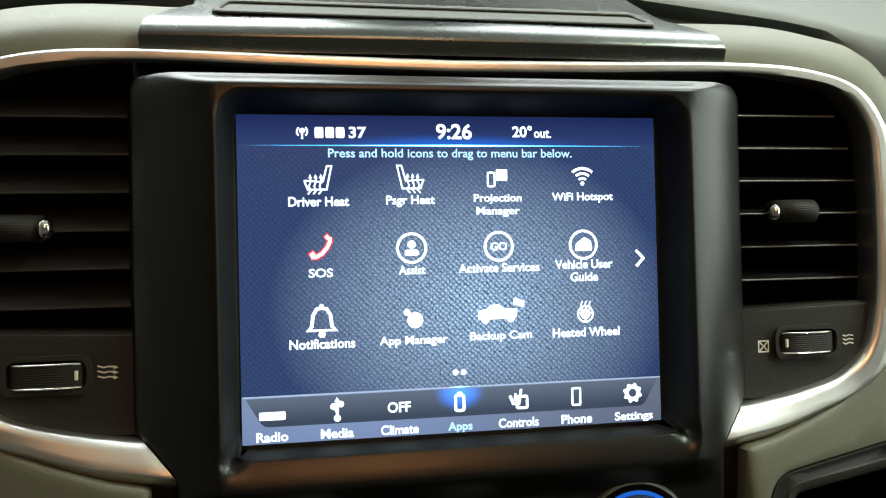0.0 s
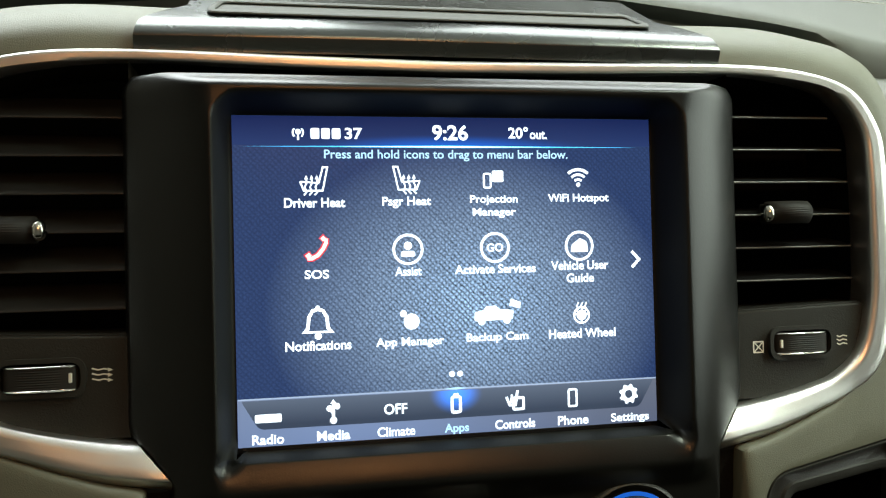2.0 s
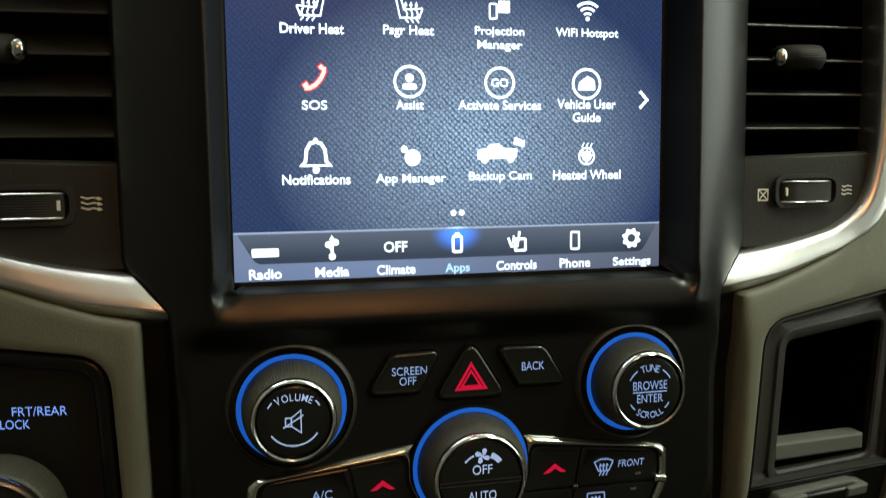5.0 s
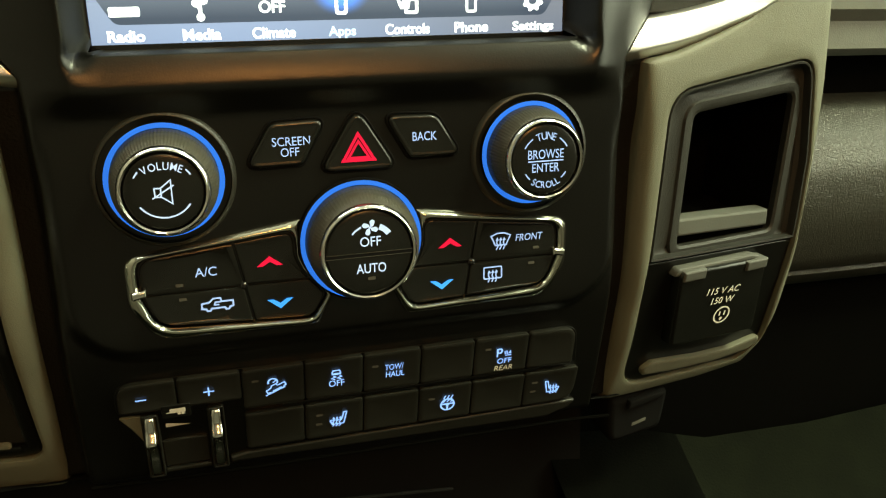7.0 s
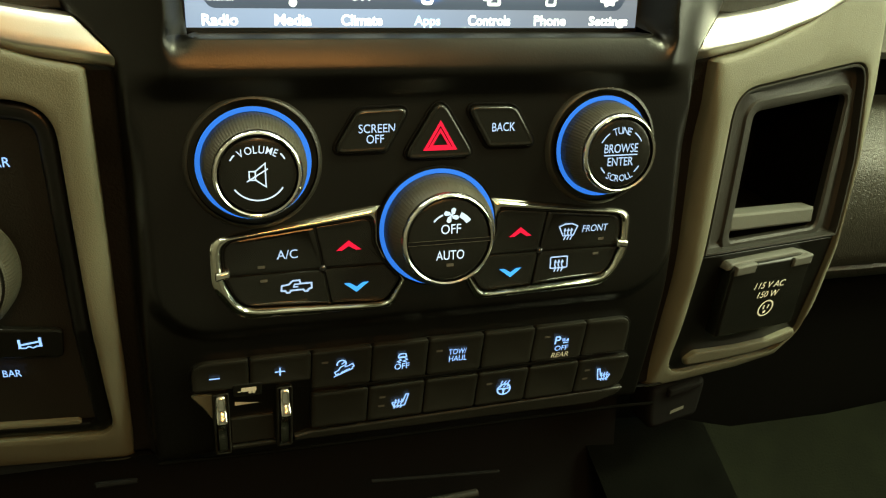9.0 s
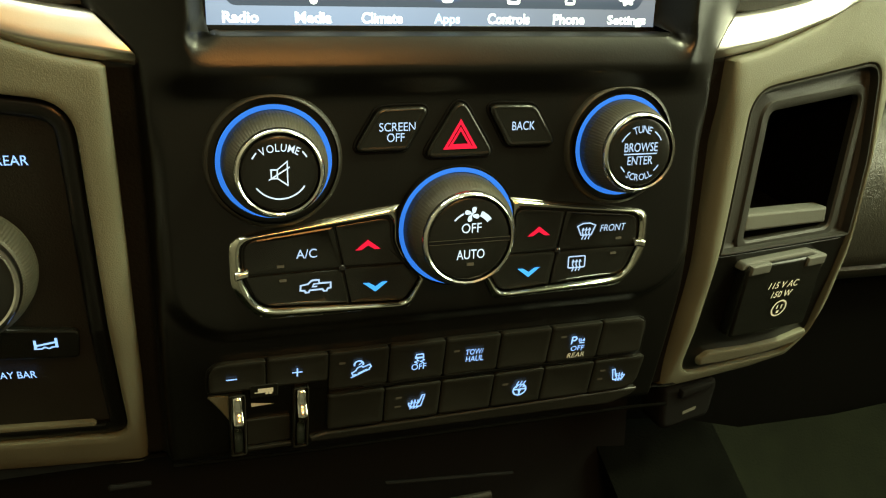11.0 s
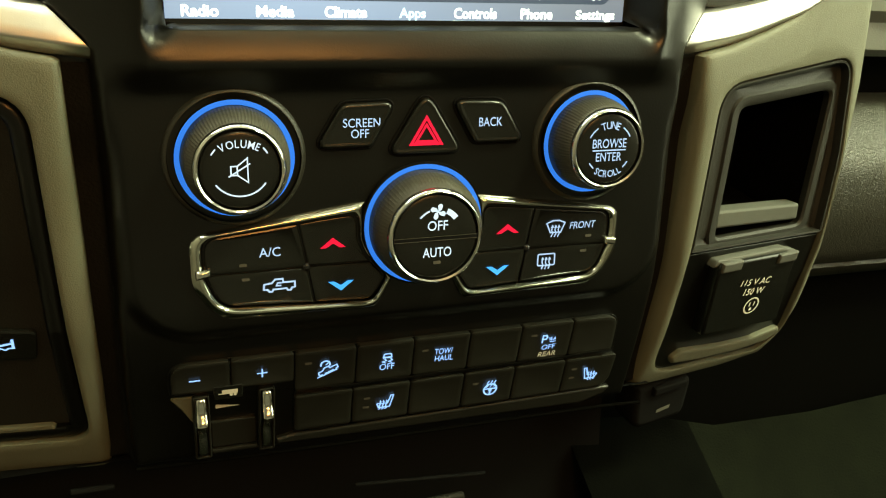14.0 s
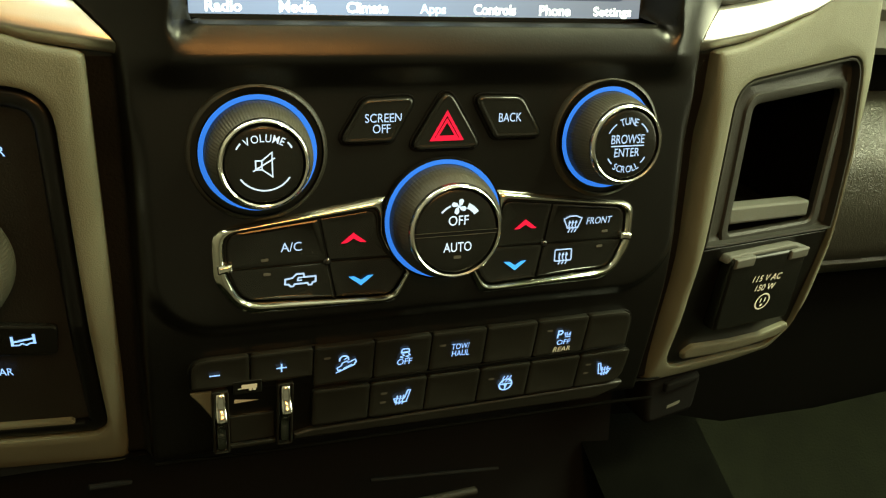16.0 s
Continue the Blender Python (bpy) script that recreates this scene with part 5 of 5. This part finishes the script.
plate_outline = tidy([(0.1238, -0.0187), (0.1868, -0.0165)] + [p for p in inset(vent_outline, -0.0012) if p[1] < -0.0185 and p[0] > 0.1245] + [(0.1238, -0.0566)], 0.0008)


def slat(z, tilt, x0, x1):
    """A louvre blade with a rounded front, 16 mm deep."""
    prof = [(0.0, -0.0007), (-0.0007, -0.0003), (-0.0009, 0.0), (-0.0007, 0.0003), (0.0, 0.0007), (0.008, 0.0009), (0.018, 0.0004), (0.018, -0.0004), (0.008, -0.0009)]
    c, s = math.cos(radians(tilt)), math.sin(radians(tilt))
    ring = lambda x: [(x, 0.011 + (y * c - w * s), z + (y * s + w * c)) for y, w in prof]
    return loft([ring(x0), ring((x0 + x1) / 2), ring(x1)], cap_first=True, cap_last=True)


def barrel(cx, cz, hw, hh, y0, rise, ribs, ends=0.0):
    """A ribbed thumbwheel seen through its slot, turning about an upright axle."""
    rings = []
    n = ribs * 2
    for j in range(n + 1):
        z = cz - hh + 2 * hh * j / n
        cut = 0.0 if j % 2 else 0.00022
        q = math.sqrt(1.0 - ends * (2 * j / n - 1) ** 2)
        rings.append([(cx + hw * (0.75 + 0.25 * q) * math.sin(radians(a)), y0 - (rise * q - cut) * math.cos(radians(a)), z) for a in range(-90, 91, 12)])
    return loft(rings, closed=False)


def air_vent(side, tilt, tx, drop, label):
    fix = (lambda b: b) if side > 0 else mirrored
    v = thing("air_vent", (0.155 * side, 0.02, 0.02), label, "air vent", "center air vents")
    wall = lambda y: [(x, y, z) for x, z in inset(vent_outline, -0.0009)]
    part("housing", fix(loft([wall(0.002), wall(0.042)], cap_last=True)), VENT_CAVITY if side < 0 else SHADE_BLACK, v)
    for z, xr in ((0.0672, 0.178), (0.0527, 0.1845), (0.0382, 0.1872), (0.0236, 0.1880), (0.0090, 0.1880), (-0.0056, 0.1878)):
        # right blades are coloured as shade; pale rods paint their front highlights
        blade = part("slat", fix(slat(z - drop, tilt, 0.1235, xr)), SLAT if side < 0 else SHADE_BLACK, v)
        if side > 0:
            part("slat_glint", rod((0.1236, 0.0102, z), (xr - 0.0006, 0.0102, z), 0.00042, 8), EDGE_GLINT, blade, "thin painted highlight along the front edge")
    part("divider", fix(plate(rounded([(0.1238, -0.0192), (0.1868, -0.0172), (0.1868, -0.0158), (0.1238, -0.0178)], 0.0004, 2), 0.0045, 0.03, 0.0006)), BLACK_ROUGH, v)
    tab = part("direction_tab", fix(barrel(tx + 0.0012, 0.0243 - drop, 0.0116, 0.0050, 0.0085, 0.0108, 11, 0.7)), RIBBED, v, "ribbed black direction tab")
    end = bmesh.new()
    bmesh.ops.create_uvsphere(end, u_segments=20, v_segments=12, radius=0.0034)
    bmesh.ops.transform(end, matrix=Matrix.Translation((tx - 0.0112, 0.0030, 0.0240 - drop)) @ Matrix.Diagonal((0.85, 1.0, 1.15, 1.0)), verts=end.verts)
    part("tab_end", fix(end), CHROME, tab, "chrome tab end")
    part("tab_cap", fix(plate(rounded([(tx - 0.0098, 0.0200 - drop), (tx + 0.0098, 0.0200 - drop), (tx + 0.0098, 0.0286 - drop), (tx - 0.0098, 0.0286 - drop)], 0.002, 4), 0.0060, 0.012, 0.001)), BLACK_ROUGH, v)
    face = part("control_plate", fix(plate(plate_outline, 0.0030, 0.02, 0.0008)), PLATE, v, "dark grey grained plate")
    cx, cz = 0.1548, -0.0330
    hump = rounded([(cx - 0.0158, cz - 0.0070), (cx + 0.0158, cz - 0.0070), (cx + 0.0158, cz + 0.0074), (cx - 0.0158, cz + 0.0074)], 0.0062, 6)
    slot = rounded([(cx - 0.0138, cz - 0.0052), (cx + 0.0138, cz - 0.0052), (cx + 0.0138, cz + 0.0055), (cx - 0.0138, cz + 0.0055)], 0.003, 6)
    part("wheel_surround", fix(frame_ring(hump, slot, 0.0006, 0.006, 0.0018)), PLATE, v)
    part("wheel_slot", fix(plate(inset(slot, 0.0001), 0.0026, 0.006, 0.0002)), SHADE_BLACK, v)
    wheel = part("thumbwheel", fix(barrel(cx, cz, 0.0128, 0.0040, 0.0026, 0.0040, 9)), RIBBED, v, "ribbed thumbwheel")
    for dz in (-0.0043, 0.0043):
        strip = [[(cx + 0.0130 * math.sin(radians(a)), 0.0026 - 0.0042 * math.cos(radians(a)) + e, cz + dz + f) for a in range(-88, 89, 11)] for e, f in ((0.0004, -0.0005), (0, -0.0003), (-0.0002, 0), (0, 0.0003), (0.0004, 0.0005))]
        part("chrome_strip", fix(loft(strip, closed=False)), CHROME, wheel, "chrome edge strip")
    mk = cx - 0.0105
    part("wheel_mark", fix(plate(rounded([(mk - 0.0006, cz - 0.0018), (mk + 0.0006, cz - 0.0018), (mk + 0.0006, cz + 0.0018), (mk - 0.0006, cz + 0.0018)], 0.0004, 2), -0.0001, 0.002, 0.0002)), PALE_PRINT, wheel)
    return v


# pale grey for the painted highlight on the right louvres
EDGE_GLINT = material("painted_louvre_glint", (0.13, 0.13, 0.12), 0.4)
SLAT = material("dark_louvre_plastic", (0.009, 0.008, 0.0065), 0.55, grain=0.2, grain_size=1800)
vent_r = air_vent(1, 12, 0.1525, 0.0, "black louvred air vent with level slats and a thumbwheel")
vent_l = air_vent(-1, 32, 0.1660, 0.0028, "black louvred air vent with downturned slats and a thumbwheel")
mark("closed_symbol", placed(ribbon([(-2.3, -2.3), (2.3, -2.3), (2.3, 2.3), (-2.3, 2.3)], 0.6, True) + ribbon([(-2.0, -2.0), (2.0, 2.0)], 0.5) + ribbon([(-2.0, 2.0), (2.0, -2.0)], 0.5), 0.1347, -0.0342), PALE_PRINT, vent_r, flat, 0.0028)
waves = []
for v in (-1.7, 0, 1.7):
    waves += ribbon([(-2.6, v + 0.4), (-1.2, v - 0.3), (0.4, v + 0.4), (2.6, v - 0.1)], 0.55)
mark("flow_symbol", placed(waves, 0.1758, -0.0328), PALE_PRINT, vent_r, flat, 0.0028)
flow = []
for v in (-1.9, 0, 1.9):
    flow += ribbon([(-3.6, v + 0.6), (-1.4, v - 0.1), (0.6, v + 0.3), (2.2, v - 0.1)], 0.55) + [[(2.0, v - 0.9), (3.8, v - 0.2), (2.0, v + 0.7)]]
mark("flow_symbol", placed(flow, -0.1338, -0.0326), PALE_PRINT, vent_l, flat, 0.0028)

PLACE[0] = LOW
# ---------------- storage cubby and outlet ----------------
cubby = thing("storage_cubby", (0.172, 0.01, -0.13), "open black storage cubby with a grey rubber lip", "cubby")
hole_pts = rounded([(0.1515, -0.1626), (0.2092, -0.1618), (0.2122, -0.0935), (0.1538, -0.0998)], [0.003, 0.004, 0.0045, 0.0045], 5)
hole_ring = resample(hole_pts, (0.178, -0.126), 160)
ins_top = clip(inset(pod_insert, 0.0004), 0.0, 1, -0.1668)
ins_ring = resample(ins_top, (0.178, -0.126), 160)


def build_cubby_frame():
    ring = lambda pts, y: [(x, pod(x, z) + y, z) for x, z in pts]
    return loft([ring(ins_ring, 0.018), ring(ins_ring, 0.0022), ring(inset(ins_ring, 0.0006), 0.0012), ring(inset(ins_ring, 0.0014), 0.0014), ring(inset(ins_ring, 0.0020), 0.0060), ring(inset(ins_ring, 0.0042), 0.0072), ring(inset(hole_ring, -0.0056), 0.0064), ring(inset(hole_ring, -0.0046), 0.0052), ring(inset(hole_ring, -0.0012), 0.0052), ring(hole_ring, 0.0062), ring(hole_ring, 0.0100)])


part("cubby_frame", build_cubby_frame(), GREY, cubby, "dark grey stepped frame")
# the bin's shade is in its near-black colour
part("cubby_bin", loft([[(x, pod(x, z) + 0.0095, z) for x, z in inset(hole_ring, -0.0004)], [(x, pod(x, z) + 0.055, z) for x, z in inset(hole_ring, 0.010)]], cap_last=True), DEEP_SHADE, cubby, "bin coloured near-black for its inner shade")
part("rubber_lip", plate(rounded([(0.1512, -0.1578), (0.2070, -0.1592), (0.2066, -0.1508), (0.1508, -0.1490)], 0.001, 3), 0.0062, 0.016, 0.0012, pod), RUBBER, cubby, "grey rubber lip")
outlet = thing("power_outlet", (0.167, 0.0, -0.19), "covered household power outlet with black flap", "power outlet")
low_part = clip(inset(pod_insert, 0.0004), 0.0, -1, 0.1676)
part("outlet_plate", plate(tidy(low_part), 0.0030, 0.018, 0.0008, pod), BLACK, outlet)
sill = rounded([(0.1440, -0.2300), (0.1500, -0.2262), (0.1794, -0.2292), (0.2007, -0.2294), (0.2195, -0.2250), (0.2222, -0.2290), (0.2160, -0.2345), (0.1940, -0.2372), (0.1640, -0.2366), (0.1470, -0.2350)], [0.004, 0.003, 0.01, 0.01, 0.003, 0.003, 0.006, 0.01, 0.01, 0.003], 4)
part("sill", plate(tidy(sill), -0.0004, 0.010, 0.0016, pod), TAN, outlet, "pale taupe sill")
flap = rounded([(0.1540, -0.2150), (0.2075, -0.2160), (0.2015, -0.1722), (0.1495, -0.1722)], [0.002, 0.002, 0.003, 0.003], 4)
flap_part = part("flap", plate(flap, -0.0050, 0.008, 0.0014, pod), KEY, outlet, "black hinged flap")
hinge_bar = rounded([(0.1470, -0.1750), (0.1492, -0.1710), (0.1935, -0.1700), (0.2000, -0.1722), (0.2022, -0.1748)], [0.001, 0.002, 0.002, 0.002, 0.001], 3)
part("hinge_bar", plate(hinge_bar, -0.0030, 0.006, 0.0010, pod), RUBBER, outlet, "grey hinge bar")
for x0, x1, dz in ((0.1510, 0.1640, 0.0), (0.1885, 0.2015, -0.0004)):
    part("hinge", plate(rounded([(x0, -0.1775 + dz), (x1, -0.1772 + dz), (x1, -0.1716 + dz), (x0, -0.1720 + dz)], 0.0007, 2), -0.0062, 0.004, 0.0010, pod), RUBBER, outlet, "grey hinge")
OF = -0.0054
writing("115 V AC", 0.1782, -0.1862, 0.0200, 0.0038, PALE_PRINT, flap_part, pod, OF, slant=0.1, turn=-2, thicken=0.012)
writing("150 W", 0.1793, -0.1920, 0.0138, 0.0038, PALE_PRINT, flap_part, pod, OF, slant=0.1, turn=-2, thicken=0.012)
mark("socket_symbol", placed(ribbon(disc(0, 0, 4.6, 24), 0.9, True) + ribbon([(-1.5, -0.4), (-1.5, 2.2)], 0.9) + ribbon([(1.5, -0.4), (1.5, 2.2)], 0.9) + [disc(0, -2.2, 1.0, 10)], 0.1812, -0.2010), PALE_PRINT, flap_part, pod, OF)

# ---------------- drive mode panel ----------------
drive = thing("off_road_control_panel", (-0.172, 0.01, -0.15), "black drive mode panel with knob and blue lettering", "control panel")
mirror_insert = [(-x, z) for x, z in drive_insert]
part("panel_frame", frame_ring(inset(mirror_insert, 0.0004), inset(mirror_insert, 0.0070), 0.0026, 0.016, 0.0020, pod), BLACK, drive)
part("panel_face", plate(inset(mirror_insert, 0.0066), 0.0060, 0.016, 0.0006, pod), BLACK_ROUGH, drive)
part("panel_sill", plate(rounded([(-0.2050, -0.2270), (-0.1440, -0.2258), (-0.1425, -0.2235), (-0.1450, -0.2212), (-0.2050, -0.2226)], 0.0012, 3), 0.0030, 0.012, 0.0014, pod), TAN, drive, "pale taupe sill")
DF = 0.0058
writing("FRT/REAR", -0.1634, -0.1088, 0.0200, 0.0036, PRINT, drive, pod, DF)
writing("LOCK", -0.1726, -0.1138, 0.0108, 0.0036, PRINT, drive, pod, DF)
sway = part("sway_button", plate(rounded([(-0.1900, -0.1872), (-0.1455, -0.1878), (-0.1440, -0.1746), (-0.1900, -0.1724)], 0.0022, 4), 0.0035, 0.012, 0.001, pod), KEY, drive)
mark("sway_bar_symbol", placed(ribbon([(-3.8, -2.4), (-3.8, 1.6)], 1.0) + ribbon([(3.8, -1.6), (3.8, 2.4)], 1.0) + ribbon([(-3.8, -1.0), (3.8, 0.6)], 0.8) + ribbon([(-4.4, -2.4), (-1.6, -2.4), (-0.6, -1.6), (1.0, -2.4), (2.2, -1.6), (4.4, -1.6)], 0.6), -0.1566, -0.1802), PRINT, sway, pod, 0.0033)
writing("SWAY BAR", -0.1721, -0.1960, 0.0190, 0.0034, PRINT, drive, pod, DF)
kx, kz, kr, ky = -0.1788, -0.1480, 0.0240, 0.012
mode_knob = part("mode_knob", knurl(kx, kz, [(kr, ky), (kr - 0.0003, ky - 0.006), (kr - 0.0008, ky - 0.010), (kr - 0.0020, ky - 0.0140), (kr - 0.0034, ky - 0.0160)], 110, 0.0003, 0.0), GRIP, drive, "finely ribbed brown-grey skirt", smooth=22)
part("rim", lathe(kx, kz, [(kr - 0.0030, ky - 0.0150), (kr - 0.0031, ky - 0.0165), (kr - 0.0038, ky - 0.0180), (kr - 0.0048, ky - 0.0184), (kr - 0.0056, ky - 0.0178), (kr - 0.0058, ky - 0.016)], cap=False), CHROME, mode_knob, "polished chrome rim")
part("face", lathe(kx, kz, [(kr - 0.0056, ky - 0.014), (kr - 0.0057, ky - 0.0170), (kr - 0.0070, ky - 0.0174), (0.005, ky - 0.0174)]), KEY, mode_knob, "matt black face")

# ---------------- under the stack ----------------
socket = thing("accessory_socket", (0.152, 0.03, -0.266), "small capped accessory socket under the dashboard", "socket")
part("socket_body", plate(rounded([(0.1350, -0.2790), (0.1660, -0.2730), (0.1700, -0.2500), (0.1345, -0.2520)], [0.006, 0.006, 0.004, 0.004], 4), 0.040, 0.06, 0.003), SHADE_BLACK, socket)
part("socket_lid", plate(rounded([(0.1440, -0.2580), (0.1640, -0.2530), (0.1645, -0.2500), (0.1450, -0.2530)], 0.001, 3), 0.0370, 0.045, 0.001), SHADE_BLACK, socket)
mark("marking", [[(0.1480, -0.2690), (0.1560, -0.2668), (0.1563, -0.2648), (0.1483, -0.2670)]], SHELF, socket, flat, 0.0396)
console = thing("lower_console", (0.0, 0.04, -0.30), "dark plastic lower console with a ribbed bin edge", "console", kind="structure")


def under(u, v):
    prof = [(0.030, -0.2440), (0.060, -0.2500), (0.075, -0.2620), (0.072, -0.33), (0.060, -0.42)]
    y, z = prof[v]
    return (u, y, z)


# console face coloured near-black for the shade under the stack
part("console_face", sheet(under, list(np.linspace(-0.235, 0.135, 20)), range(5)), SHADE_BLACK, console, smooth=40)
part("bin_edge", rod((-0.020, 0.036, -0.2975), (0.0365, 0.036, -0.2960), 0.0022), BLACK_ROUGH, console)
part("bin_edge", rod((-0.02, 0.034, -0.2780), (0.0470, 0.034, -0.2840), 0.0010), SHADE_BLACK, console)
edge_line = spline([(-0.1150, -0.2440), (-0.0570, -0.2462), (0.0200, -0.2474), (0.0970, -0.2486), (0.1250, -0.2500)], 25)
lip_ring = lambda x, z: [(x, lower(x, z) + 0.0006 - 0.0009 * math.cos(2 * math.pi * k / 8), z + 0.0009 * math.sin(2 * math.pi * k / 8)) for k in range(8)]
# foot edge darkened by colour to sink into the shade below
part("fascia_foot", loft([lip_ring(x, z) for x, z in edge_line], cap_first=True, cap_last=True), DEEP_SHADE, console, "thin black bottom edge")
part("bin_rim", rod((-0.125, 0.030, -0.2560), (-0.142, 0.026, -0.2530), 0.0014), SHADE_BLACK, console)


def tunnel(u, v):
    """Carpeted hump and footwell, u along, v across."""
    prof = [(0.115, -0.292), (0.178, -0.300), (0.2045, -0.308), (0.225, -0.314), (0.30, -0.316), (0.42, -0.310), (0.62, -0.300)]
    x, z = prof[v]
    return (x + 0.05 * u, 0.085 - 0.32 * u, z - 0.30 * u)


footwell = thing("footwell_carpet", (0.3, 0.0, -0.35), "grey-green carpeted passenger footwell wall", "carpet", kind="structure")
part("carpet_sheet", sheet(lambda u, v: tunnel(u, v), [0.0, 0.1, 0.25, 0.5, 0.8, 1.1], range(2, 7)), CARPET, footwell, smooth=60)
# side of the hump takes the shaded carpet copy
part("carpet_side", sheet(lambda u, v: tunnel(u, v), [0.0, 0.1, 0.25, 0.5, 0.8, 1.1], range(0, 3)), CARPET_SHADED, footwell, smooth=30)
PLACE[0] = HERE

# ---------------- cabin shell, closing the place ----------------
def world_box(name, lo, hi, mat, label, category):
    bm = bmesh.new()
    bmesh.ops.create_cube(bm, size=1.0)
    for v in bm.verts:
        v.co = [a + (b - a) * (c + 0.5) for a, b, c in zip(lo, hi, v.co)]
    bmesh.ops.bevel(bm, geom=bm.edges[:], offset=0.01, segments=2, affect="EDGES")
    me = bpy.data.meshes.new(name)
    bm.to_mesh(me)
    bm.free()
    me.materials.append(mat)
    return tagged(new(name, me), label, category, kind="structure")


world_box("ceiling", (-0.85, -1.6, 1.42), (0.85, 0.9, 1.48), HEADLINER, "beige fabric headliner of the cabin", "ceiling")
world_box("wall_west", (-0.86, -1.6, -0.05), (-0.80, 0.9, 1.45), CLOTH, "beige trimmed door side of the cabin", "wall")
world_box("wall_east", (0.80, -1.6, -0.05), (0.86, 0.9, 1.45), CLOTH, "beige trimmed door side of the cabin", "wall")
world_box("wall_south", (-0.85, -1.66, -0.05), (0.85, -1.6, 1.45), CLOTH, "beige trimmed rear wall of the cabin", "wall")
world_box("wall_north", (-0.85, 0.9, -0.05), (0.85, 0.96, 1.45), CLOTH, "beige bulkhead behind the dashboard", "wall")
world_box("floor", (-0.85, -1.6, -0.06), (0.85, 0.9, 0.0), CARPET, "grey carpeted cabin floor", "floor")
